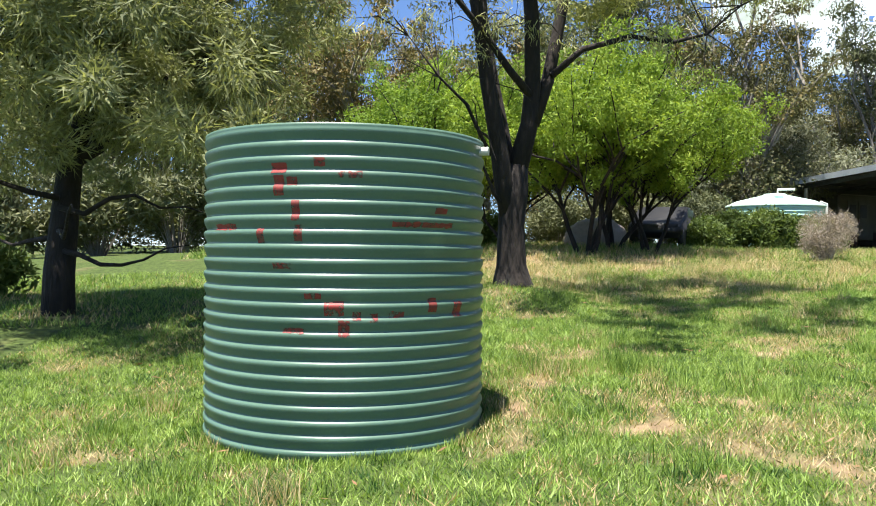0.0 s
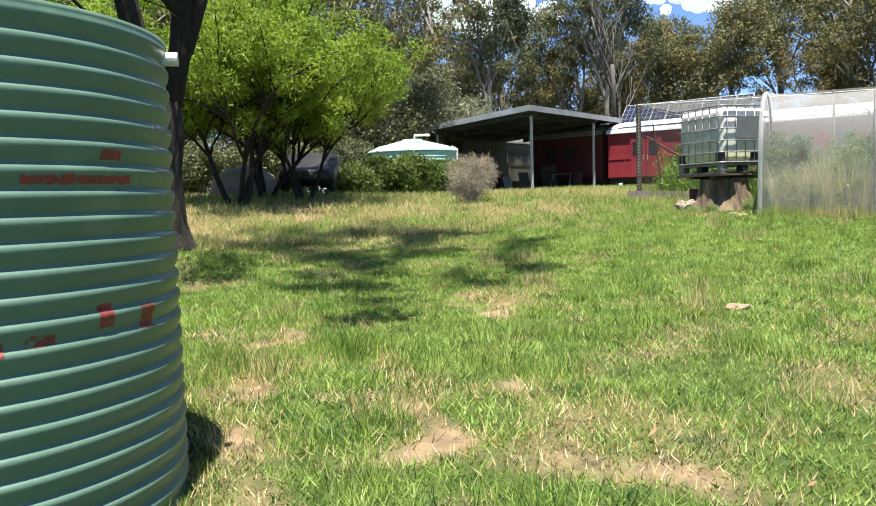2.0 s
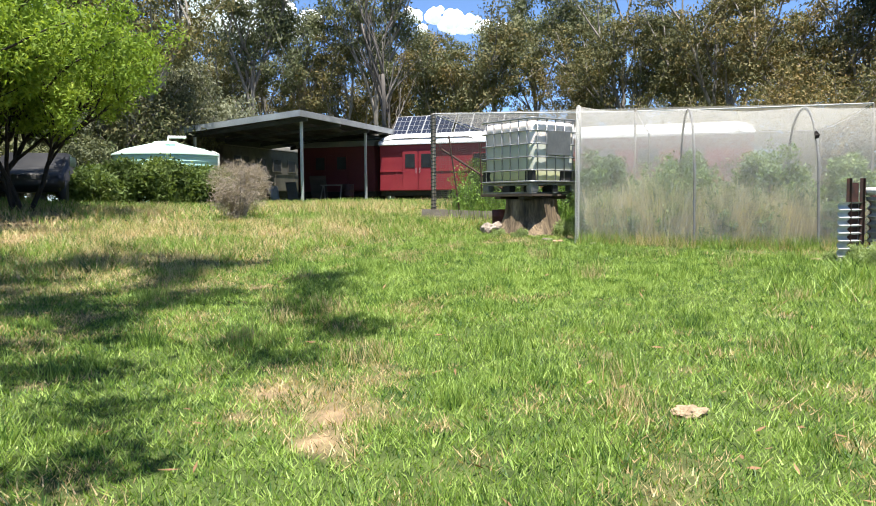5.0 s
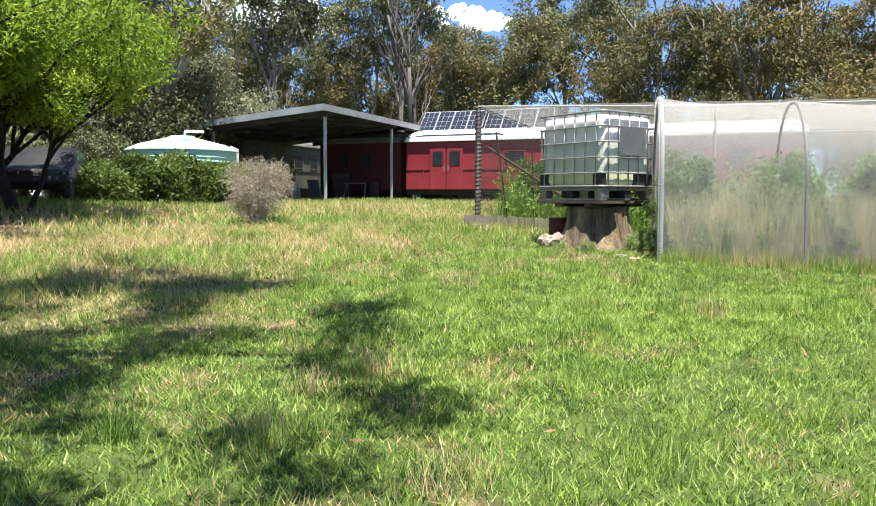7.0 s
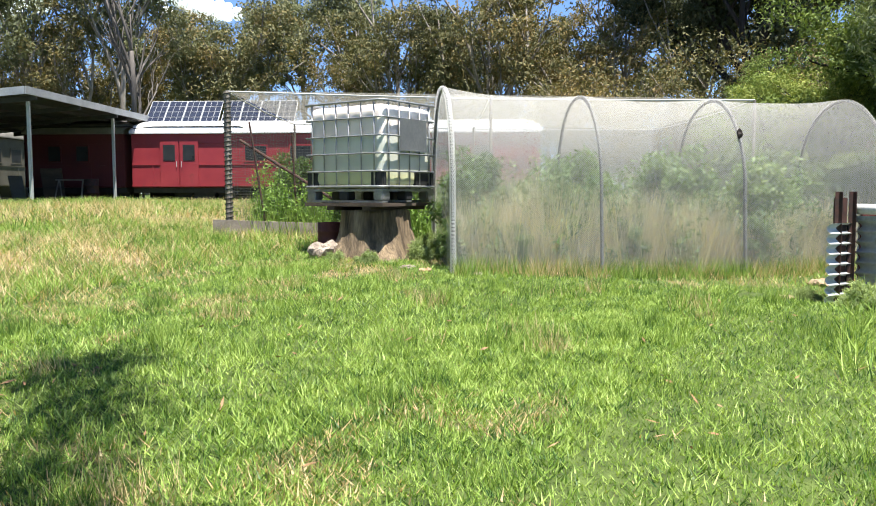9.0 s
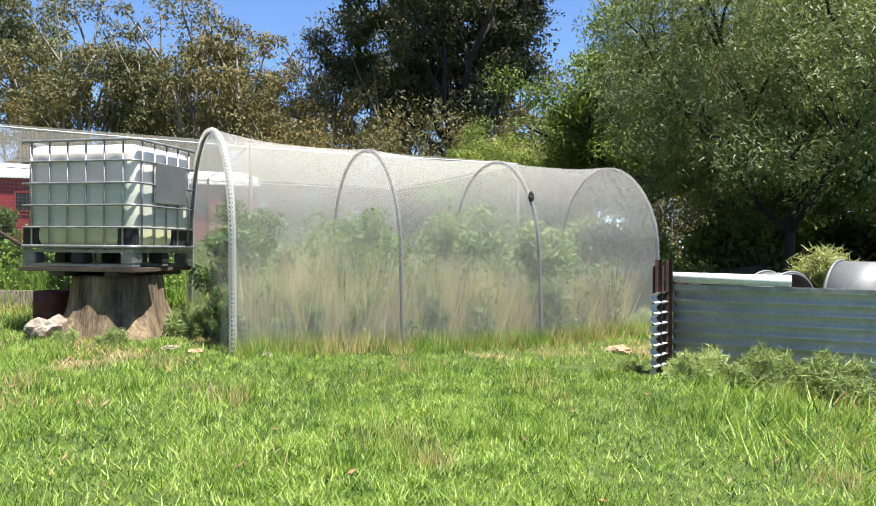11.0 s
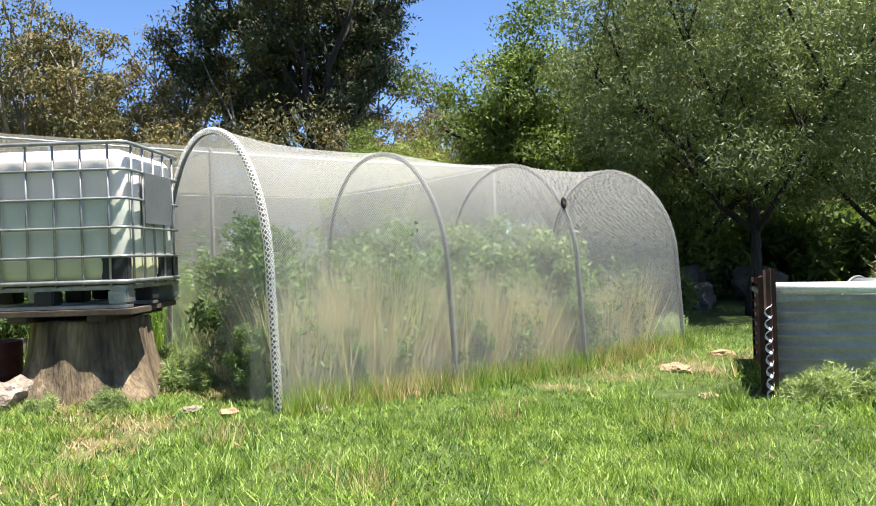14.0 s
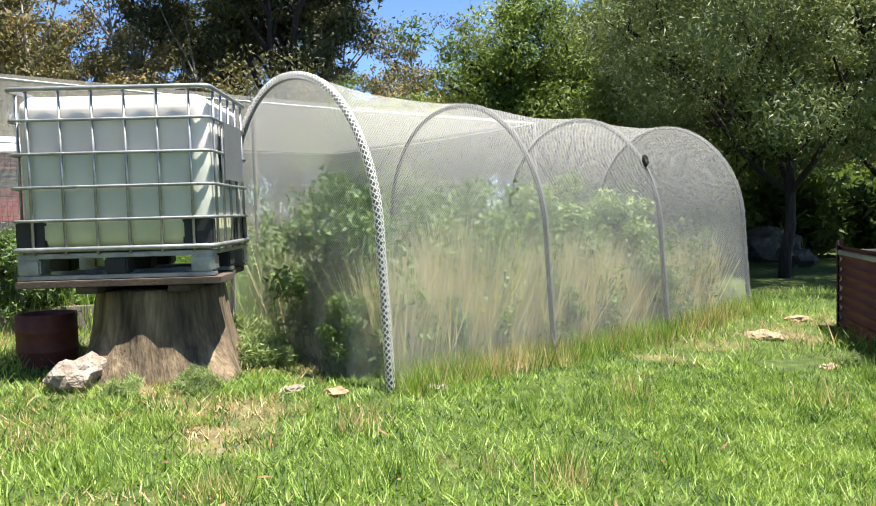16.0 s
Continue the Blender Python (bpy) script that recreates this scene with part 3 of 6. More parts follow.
def branching(rng, base, lean, height, r0, forks, bare=0.35, spread=0.55, levels=3, wiggle=0.12, far=False):
    """Trunk and limbs as tubes; gives the bmesh and the outer ends."""
    bm = bmesh.new()
    limbs, twigs = [], bmesh.new()
    tips = []

    def grow(p, d, length, r, lev):
        pts, rad = [p.copy()], [r]
        n = 5 if lev == 0 or not far else 3
        q = p.copy()
        for i in range(n):
            d = (d + Vector(rng.normal(size=3) * wiggle) + Vector((0, 0, 0.05))).normalized()
            q = q + d * length / n
            pts.append(q.copy())
            rad.append(r * (1 - 0.45 * (i + 1) / n))
        into = bm if far or lev == 0 else twigs
        if lev == 1 and not far:
            into = bmesh.new()
            limbs.append(into)
        tube(into, pts, rad, (6, 4, 3, 3)[lev] if far else max(4, 9 - 2 * lev) if r > 0.03 else 4, not far)
        if lev >= levels:
            tips.extend([pts[n // 2 + 1], pts[-1]])
            return
        k = forks if lev else forks + 1
        for j in range(k):
            s = pts[min(n, n // 2 + (j % 4))] if lev else pts[min(5, 3 + j % 3)]
            az = 2 * math.pi * (j + rng.random() * 0.7) / k
            out = Vector((math.cos(az), math.sin(az), 0))
            nd = (d * (1 - spread) + out * spread * (0.7 + 0.6 * rng.random()) + Vector((0, 0, 0.25))).normalized()
            grow(s, nd, length * (0.55 + 0.25 * rng.random()) if lev else height * (1 - bare) * (0.4 + 0.2 * rng.random()), r * (0.45 + 0.15 * rng.random()), lev + 1)
        tips.append(pts[-1])

    d0 = (Vector((0, 0, 1)) + Vector((*lean, 0))).normalized()
    grow(Vector(base), d0, height * max(bare, 0.3), r0, 0)
    if far:
        twigs.free()
    return bm, limbs, None if far else twigs, [np.array(t) for t in tips]


def tree(name, label, seed, height, r0, bark, leafm, forks=4, bare=0.35, spread=0.5, levels=2, clump=0.9, count=150, length=0.2, width=0.09, droop=0.3, squash=0.8, lean=(0, 0), extra=0, stems=1, hollow=0.3, category="tree", skirt=0, low=0.0, far=False, radial=0.0, skin=0.0, reach=0.28):
    rng = np.random.default_rng(seed)
    t = thing(name, label, category)
    tips = []
    for s in range(stems):
        off = (0, 0) if stems == 1 else (0.5 * math.cos(2.4 * s), 0.5 * math.sin(2.4 * s))
        ln = lean if stems == 1 else (0.35 * math.cos(2.4 * s) + lean[0], 0.35 * math.sin(2.4 * s) + lean[1])
        bm, limbs, twigs, tp = branching(rng, (off[0] * 0.3, off[1] * 0.3, -0.1), ln, height * (0.85 + 0.15 * rng.random()), r0, forks, bare, spread, levels, far=far)
        part("trunk" if s == 0 else "stem", bm, bark, t, smooth=True)
        for lb in limbs:
            part("limb", lb, bark, t, smooth=True)
        if twigs:
            tagged(part("twig_spray", twigs, bark, t, smooth=True), kind="stuff")
        tips += tp
    tips = np.array(tips)
    if extra:
        lo, hi = tips[:, 2].min(), tips[:, 2].max()
        c = tips[rng.integers(0, len(tips), extra)] + rng.normal(size=(extra, 3)) * np.array([0.7, 0.7, 0.6]) * clump
        tips = np.concatenate([tips, c])
    if skirt:
        a, r = rng.random(skirt) * 6.283, height * reach * np.sqrt(rng.random(skirt))
        tips = np.concatenate([tips, np.stack([r * np.cos(a), r * np.sin(a), 0.2 + height * (low + 0.4 * rng.random(skirt))], -1)])
    sp = clump * (0.6 + 0.7 * rng.random(len(tips)))
    np_mesh("crown", leaves(tips, sp, count, length, width, rng, droop, squash, hollow, radial, skin), 3, leafm, t)
    return t


def put(t, places, zs=None):
    """Copies of a tree at (x, y, scale, turn); the first place takes the tree itself."""
    for i, (x, y, s, a) in enumerate(places):
        m = pose(x, y, gz(x, y) - 0.05, 0, 0, a)
        if i == 0:
            t.matrix_basis = m @ Matrix.Diagonal((s, s, s, 1))
        else:
            c = copy_thing(t, m)
            c.scale = (s, s, s)


def shrub(name, label, seed, size, count, leafm, length, width, droop=0.0, clumps=30, twigs=None, category="shrub"):
    """A leafy bush on short twigs."""
    rng = np.random.default_rng(seed)
    t = thing(name, label, category)
    c = rng.normal(size=(clumps, 3))
    c /= np.linalg.norm(c, axis=1)[:, None]
    c = c * (0.35 + 0.5 * rng.random((clumps, 1))) * np.array([size[0], size[1], size[2] * 0.5]) + np.array([0, 0, size[2] * 0.5])
    c[:, 2] = np.clip(c[:, 2], 0.12 * size[2], None)
    bm = bmesh.new()
    for p in c:
        mid = Vector((p[0] * 0.45, p[1] * 0.45, p[2] * 0.6))
        tube(bm, [(p[0] * 0.1, p[1] * 0.1, -0.05), mid, Vector(p)], [0.018, 0.012, 0.004], 4)
    tagged(part("twig_spray", bm, twigs or M_BARKGREY, t), kind="stuff")
    np_mesh("foliage", leaves(c, min(size) * 0.33, count, length, width, rng, droop, 0.9, 0.2), 3, leafm, t)
    return t


# ---- grass ----
def blades(x, y, h, w, rng, dry, flop=0.55):
    n = len(x)
    z = land(x, y) - 0.01
    a = rng.random(n) * 2 * math.pi
    lean = h * (0.15 + flop * rng.random(n))
    b = rng.random(n) * 2 * math.pi
    p = np.stack([x, y, z], -1)
    side = np.stack([np.cos(a), np.sin(a), 0 * a], -1) * w[:, None] / 2
    tip = p + np.stack([np.cos(b) * lean, np.sin(b) * lean, h], -1)
    return np.stack([p - side, p + side, tip], 1).reshape(-1, 3), np.repeat(dry, 3)


NO_GRASS = [(-0.53, 4.52, 0.785), (10.6, 11.6, 0.46)]


def make_grass():
    rng = np.random.default_rng(11)
    zones = [  # x0, x1, y0, y1, blades per square metre, tallest, width
        (-3.5, 4.0, 1.6, 7.5, 5800, 0.050, 0.0085), (4.0, 10.0, 3.8, 9.0, 4300, 0.054, 0.0092), (-1.0, 10.5, 7.5, 12.5, 3800, 0.060, 0.010),
        (-9.0, -1.0, 7.5, 15.0, 550, 0.10, 0.013), (10.5, 14.0, 4.0, 12.5, 1000, 0.10, 0.008), (-1.0, 13.0, 12.5, 18.0, 1700, 0.15, 0.010),
        (-6.0, 22.0, 18.0, 30.0, 300, 0.22, 0.018), (13.0, 24.0, 11.0, 18.0, 200, 0.2, 0.018), (7.5, 11.0, 4.0, 6.6, 700, 0.2, 0.01)]
    V, D = [], []
    for k in range(300):  # taller tufts
        cx, cy = (1.39, 5.74) if k == 0 else (float(-2 + 12 * rng.random()), float(3 + 9 * rng.random()))
        if min((cx - a) ** 2 + (cy - b) ** 2 for a, b, r in NO_GRASS) < 1.0:
            continue
        n, s = (900, 0.12) if k == 0 else (int(60 + 160 * rng.random()), 0.05 + 0.08 * float(rng.random()))
        x, y = cx + s * rng.normal(size=n), cy + s * rng.normal(size=n)
        v, d = blades(x, y, (0.15 if k == 0 else 0.09 + 0.09 * rng.random()) * (0.4 + 0.8 * rng.random(n)), np.full(n, 0.0055), rng, np.full(n, 0.02 if k == 0 or rng.random() < 0.8 else 0.6))
        V.append(v)
        D.append(d)
    n = 5200  # uncut grass round the tank
    a, r = rng.random(n) * 2 * math.pi, 0.80 + 0.10 * rng.random(n) ** 1.5
    x, y = -0.53 + r * np.cos(a), 4.52 + r * np.sin(a)
    v, d = blades(x, y, 0.085 * (0.2 + 0.8 * rng.random(n)) * (0.3 + _vnoise(x, y, 0.15)), np.full(n, 0.007), rng, 0.4 * _vnoise(x, y, 0.3))
    V.append(v)
    D.append(d)
    for (ax, ay), (bx, by) in zip(FEET, FEET[1:]):  # rank growth along the net's foot
        n = 2600
        f, o = rng.random(n), rng.normal(size=n) * 0.10 - 0.06
        x, y = ax + (bx - ax) * f + 0.818 * o, ay + (by - ay) * f + 0.576 * o
        v, d = blades(x, y, 0.26 * (0.2 + 0.8 * rng.random(n)), np.full(n, 0.006), rng, 0.0 + 0.6 * _vnoise(x, y, 0.4))
        V.append(v)
        D.append(d)
    for x0, x1, y0, y1, dens, tall, wid in zones:
        n = int((x1 - x0) * (y1 - y0) * dens)
        x, y = x0 + (x1 - x0) * rng.random(n), y0 + (y1 - y0) * rng.random(n)
        dry = dryness(x, y)
        keep = rng.random(n) > np.clip(dry * 1.6 - 0.55, 0, 0.92)
        for a, b, r in NO_GRASS:
            keep &= (x - a) ** 2 + (y - b) ** 2 > r * r
        x, y, dry = x[keep], y[keep], dry[keep]
        tuft = _vnoise(x, y, 0.33) * 0.7 + _vnoise(x, y, 1.7) * 0.6
        h = tall * (0.25 + 0.75 * rng.random(len(x))) * (0.70 + 0.60 * tuft)
        v, d = blades(x, y, h, wid * (0.6 + 0.8 * rng.random(len(x))), rng, dry, 1.3)
        V.append(v)
        D.append(d)
    ob = np_mesh("meadow_grass", np.concatenate(V), 3, M_GRASS, attr=np.concatenate(D))
    tagged(ob, "short green and straw-coloured meadow grass", "grass", kind="stuff")




# ---- bird-net tunnel ----
TU, TN = Vector((0.576, -0.818, 0)), Vector((0.818, 0.576, 0))   # along the tunnel, across it
FEET = [(9.80, 10.20), (10.69, 8.90), (11.57, 7.60), (12.56, 6.25)]
HALF, TOP = 0.93, (1.95, 1.92, 1.89, 1.89)


def hoop_point(s, half, top, leg=0.9):
    """Point (across, up) at s in 0..1 along a hoop: straight legs, round head."""
    arc = math.pi / 2 * (half + top - leg)
    total = 2 * leg + arc
    d = s * total
    if d < leg:
        return -half + 0.06 * d / leg, d
    if d > total - leg:
        return half - 0.06 * (total - d) / leg, total - d
    a = math.pi * (d - leg) / arc
    return -(half - 0.06) * math.cos(a), leg + (top - leg) * math.sin(a)


make_grass()


def net_tunnel():
    x0, y0 = FEET[0]
    t = thing("net_tunnel", "white bird-net tunnel on bent pipe hoops, overgrown inside", "netted tunnel", pose(x0, y0, gz(x0, y0)))
    org = Vector((x0, y0, gz(x0, y0)))
    N = 48

    def at(i, f, s, grow=0.0):
        a, b = Vector((*FEET[i], 0)), Vector((*FEET[min(i + 1, 3)], 0))
        p = a.lerp(b, f)
        top = TOP[i] * (1 - f) + TOP[min(i + 1, 3)] * f - 0.10 * 4 * f * (1 - f) * 0.5
        ac, up = hoop_point(s, HALF + grow, top + grow)
        sag = 0.05 * 4 * f * (1 - f)
        foot = p + TN * (HALF + ac * (1 - sag))
        return Vector((foot.x, foot.y, gz(foot.x, foot.y) + up)) - org

    for i in range(4):
        part("hoop", one_tube([at(i, 0, k / N) - Vector((0, 0, 0.1 if k in (0, N) else 0)) for k in range(N + 1)], 0.018, 10), M_HOOP, t, "bent grey poly pipe hoop", smooth=True)
    # the net, sagging between the hoops
    def sheet(name, rows, mat, dist_u, dist_v):
        bm = bmesh.new()
        uv = bm.loops.layers.uv.new("UVMap")
        vs = [[bm.verts.new(p) for p in r] for r in rows]
        for i in range(len(vs) - 1):
            for j in range(len(vs[0]) - 1):
                f = bm.faces.new((vs[i][j], vs[i + 1][j], vs[i + 1][j + 1], vs[i][j + 1]))
                for l, (a, b) in zip(f.loops, ((i, j), (i + 1, j), (i + 1, j + 1), (i, j + 1))):
                    l[uv].uv = (dist_u(a), dist_v(b))
        return part(name, bm, mat, t, smooth=True)
    rows = []
    for i in range(3):
        for k in range(10):
            rows.append([at(i, k / 10, s / N, 0.022) + TN * 0.012 * noise.noise(Vector((i * 10 + k, s * 0.4, 0))) for s in range(N + 1)])
    rows.append([at(3, 0, s / N, 0.022) for s in range(N + 1)])
    sheet("net_cover", rows, M_NETWHITE, lambda a: a * 0.16, lambda b: b * 0.1)
    for i, nm in ((0, "net_end"), (3, "net_end")):
        rows = []
        for s in range(N // 2 + 1):
            p, q = at(i, 0, s / N, 0.015), at(i, 0, 1 - s / N, 0.015)
            rows.append([p.lerp(q, j / 10) - TU * 0.02 * (i == 0) for j in range(11)])
        sheet(nm, rows, M_NETWHITE, lambda a: a * 0.1, lambda b: b * 0.17)
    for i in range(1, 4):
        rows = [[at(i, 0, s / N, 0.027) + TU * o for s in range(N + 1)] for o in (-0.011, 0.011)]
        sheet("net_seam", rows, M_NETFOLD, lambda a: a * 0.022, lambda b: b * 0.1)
    # net bunched round the whole of the first hoop
    rows = [[at(0, 0, s / N, 0.012 + 0.026 * math.cos(a)) + TU * 0.034 * math.sin(a) for s in range(N + 1)] for a in (2 * math.pi * k / 10 for k in range(11))]
    tagged(sheet("net_binding", rows, M_NETSEAM, lambda a: a * 0.02, lambda b: b * 0.1), "white net bunched round the front hoop")
    part("net_knot", lump(5, (0.04, 0.035, 0.055), 0.6, 2), M_BARK, t, "dark green twig caught in the net").location = at(2, 0, 0.31, 0.03)
    return t


net_tunnel()


def tall_weeds(name, label, area, n, tall, leafm, seed, dry, leafy=False):
    """Standing weeds over a patch: stalks with seed heads, or leafy stems."""
    rng = np.random.default_rng(seed)
    (ox, oy), along, across = area
    a, b = rng.random(n), rng.random(n)
    x = ox + along[0] * a + across[0] * b
    y = oy + along[1] * a + across[1] * b
    h = tall * (0.35 + 0.65 * rng.random(n)) * (0.55 + 0.8 * _vnoise(x, y, 0.5))
    if leafy:
        z = land(x, y)
        pts = []
        for k in range(9):
            f = (k + 0.5) / 9
            pts.append(np.stack([x + rng.normal(size=n) * 0.05, y + rng.normal(size=n) * 0.05, z + h * (0.15 + 0.85 * f)], -1))
        v = leaves(np.concatenate(pts), 0.085, 13, 0.062, 0.024, rng, 0.1, 1.0, 0.1, skin=0.5)
        ob = np_mesh(name, v, 3, leafm)
    else:
        v, d = blades(x, y, h, 0.006 + 0.008 * rng.random(n), rng, np.full(n, dry), 0.5 * rng.random(n))
        ob = np_mesh(name, v, 3, leafm, attr=d)
    return tagged(ob, label, "weeds", kind="stuff")


_A = ((10.05, 10.12), (2.4, -3.4), (1.38, 0.97))
tall_weeds("dry_grass", "tall straw-coloured dry grass inside the net tunnel", _A, 15000, 0.95, L_STRAW, 3, 0.97)
tall_weeds("standing_straw", "pale dry grass against the front of the net", ((10.04, 10.16), (2.5, -3.55), (0.40, 0.28)), 16000, 0.92, L_STRAW, 6, 0.99)
tall_weeds("green_grass", "tall green grass inside the net tunnel", _A, 2500, 0.6, M_GRASS, 4, 0.05)
tall_weeds("leafy_weeds", "leafy green weeds growing inside the net tunnel", _A, 360, 1.15, L_TUNNELWEED, 5, 0, True)

# ---- stump with the caged water container ----
def stump(x, y):
    z = gz(x, y)
    t = thing("tree_stump", "weathered grey-brown tree stump with flared roots", "stump", pose(x, y, z))
    bm = bmesh.new()
    seg, rows = 64, 14
    H = 1.40 - z
    rings = []
    for j in range(rows + 1):
        f = j / rows
        ring = []
        for k in range(seg):
            a = 2 * math.pi * k / seg
            root = 0.5 + 0.5 * math.cos(5 * a + 0.8 * math.sin(a))
            r = 0.395 + 0.07 * (1 - f) + (0.05 + 0.15 * root) * max(0, 1 - f / 0.75) ** 2.0
            r += 0.018 * noise.noise(Vector((math.cos(a) * 5, math.sin(a) * 5, f * 0.8))) + 0.010 * math.sin(23 * a + 3 * math.sin(3 * a))
            ring.append(bm.verts.new((r * math.cos(a), r * math.sin(a), -0.06 + (H + 0.06) * f + (0.02 * noise.noise(Vector((a, 7, 0))) if j == rows else 0))))
        rings.append(ring)
    for p, q in zip(rings, rings[1:]):
        for k in range(seg):
            bm.faces.new((p[k], p[(k + 1) % seg], q[(k + 1) % seg], q[k]))
    bm.faces.new(rings[-1])
    part("stump_wood", bm, M_STUMP, t, smooth=True)
    return t


stump(10.52, 11.62)
IBC_TURN = -7.1


def ibc(x, y, z):
    """A caged plastic container: long side along local y."""
    t = thing("caged_water_container", "milky white plastic container in a galvanised cage, mostly full of water", "water container", pose(x, y, z, 0, 0, IBC_TURN))
    W, L = 0.50, 0.60
    bm = bmesh.new()
    bmesh.ops.create_cube(bm, size=2.0)
    bmesh.ops.subdivide_edges(bm, edges=bm.edges[:], cuts=29, use_grid_fill=True)
    half, r = Vector((W - 0.032, L - 0.032, 0.475)), 0.09
    for v in bm.verts:
        q = Vector([a * b for a, b in zip(v.co, half)])
        core = Vector([max(-h + r, min(h - r, a)) for a, h in zip(q, half)])
        n = (q - core).normalized()
        bulge = abs(math.sin(math.pi * (q.z + 0.475) / 0.20)) * abs(math.cos(math.pi * (q.y if abs(n.x) > abs(n.y) else q.x) / 0.195))
        v.co = core + n * (r + 0.0055 * bulge * (abs(n.z) < 0.5)) + Vector((0, 0, 0.64))
    part("bottle", bm, M_WATERBOTTLE, t, smooth=True)
    part("cap", lathe([(0.11, 1.105), (0.11, 1.14), (0.005, 1.142)], 32), M_WHITEPLASTIC, t, "round white screw cap")
    zs = (0.185, 0.36, 0.56, 0.76, 0.96, 1.145)
    def loop(zz, r=0.011):
        c = 0.05
        pts = []
        for sx, sy, a0 in ((1, 1, 0), (-1, 1, 90), (-1, -1, 180), (1, -1, 270)):
            for k in range(5):
                a = radians(a0 + 90 * k / 4)
                pts.append((sx * (W - c) + c * math.cos(a), sy * (L - c) + c * math.sin(a), zz))
        pts.append(pts[0])
        return one_tube(pts, r, 8)
    for k, zz in enumerate(zs):
        part("cage_ring", loop(zz, 0.016 if k in (0, 5) else 0.010), M_GALV, t, smooth=True)
    for sx in (-1, 1):
        for k in range(6):
            yy = -L + 0.12 + (2 * L - 0.24) * k / 5
            part("cage_upright", one_tube([(sx * (W - 0.004), yy, 0.15), (sx * (W - 0.004), yy, 1.14)], 0.0095, 8), M_GALV, t, smooth=True)
    for sy in (-1, 1):
        for k in range(5):
            xx = -W + 0.12 + (2 * W - 0.24) * k / 4
            part("cage_upright", one_tube([(xx, sy * (L - 0.004), 0.15), (xx, sy * (L - 0.004), 1.14)], 0.0095, 8), M_GALV, t, smooth=True)
    for sx in (-1, 1):
        for sy in (-1, 1):
            part("corner_guard", boxes(((sx * (W - 0.055), sy * (L - 0.10), 0.275), (0.075, 0.185, 0.17)), bevel=0.012), M_BLACKPL, t, "black plastic corner guard")
    part("front_guard", boxes(((0.25, -(L - 0.04), 0.275), (0.26, 0.05, 0.17)), bevel=0.01), M_BLACKPL, t, "black plastic guard")
    for xx in (-0.42, 0.0, 0.42):
        for yy in (-0.52, 0.0, 0.52):
            corner = abs(xx) > 0.1 and abs(yy) > 0.1
            part("pallet_foot", boxes(((xx, yy, 0.08), (0.14, 0.14, 0.10)), bevel=0.012), M_GALV if corner else M_BLACKPL, t, "pressed steel pallet foot" if corner else "black plastic pallet foot")
    for xx in (-0.44, 0.0, 0.44):
        part("pallet_runner", boxes(((xx, 0, 0.015), (0.10, 1.18, 0.025)), bevel=0.004), M_GALV, t)
    part("pallet_deck", boxes(((0, 0, 0.145), (0.98, 1.18, 0.03)), bevel=0.005), M_GALV, t, "pressed steel pallet deck")
    part("label_plate", boxes(((0.06, -(L + 0.010), 0.78), (0.50, 0.004, 0.37))), M_LABEL, t, "blank grey metal label plate")
    return t


ibc(10.62, 11.75, 1.485)
_pl = thing("plank_platform", "dark weathered planks bearing the water container", "planks", pose(10.60, 11.72, 1.40, 0, 0, IBC_TURN))
for k in range(3):
    part("plank", boxes(((-0.36 + 0.36 * k, 0.02 * k, 0.063), (0.34, 1.12 + 0.10 * (k == 0), 0.04)), bevel=0.004), M_TIMBERDARK, _pl)
for k in range(2):
    part("bearer", boxes(((0, -0.35 + 0.55 * k, 0.021), (1.02, 0.13, 0.042)), bevel=0.004), M_TIMBERDARK, _pl)


# ---- netted garden behind ----
GU, GN = Vector((0.48, -0.877, 0)), Vector((0.877, 0.48, 0))


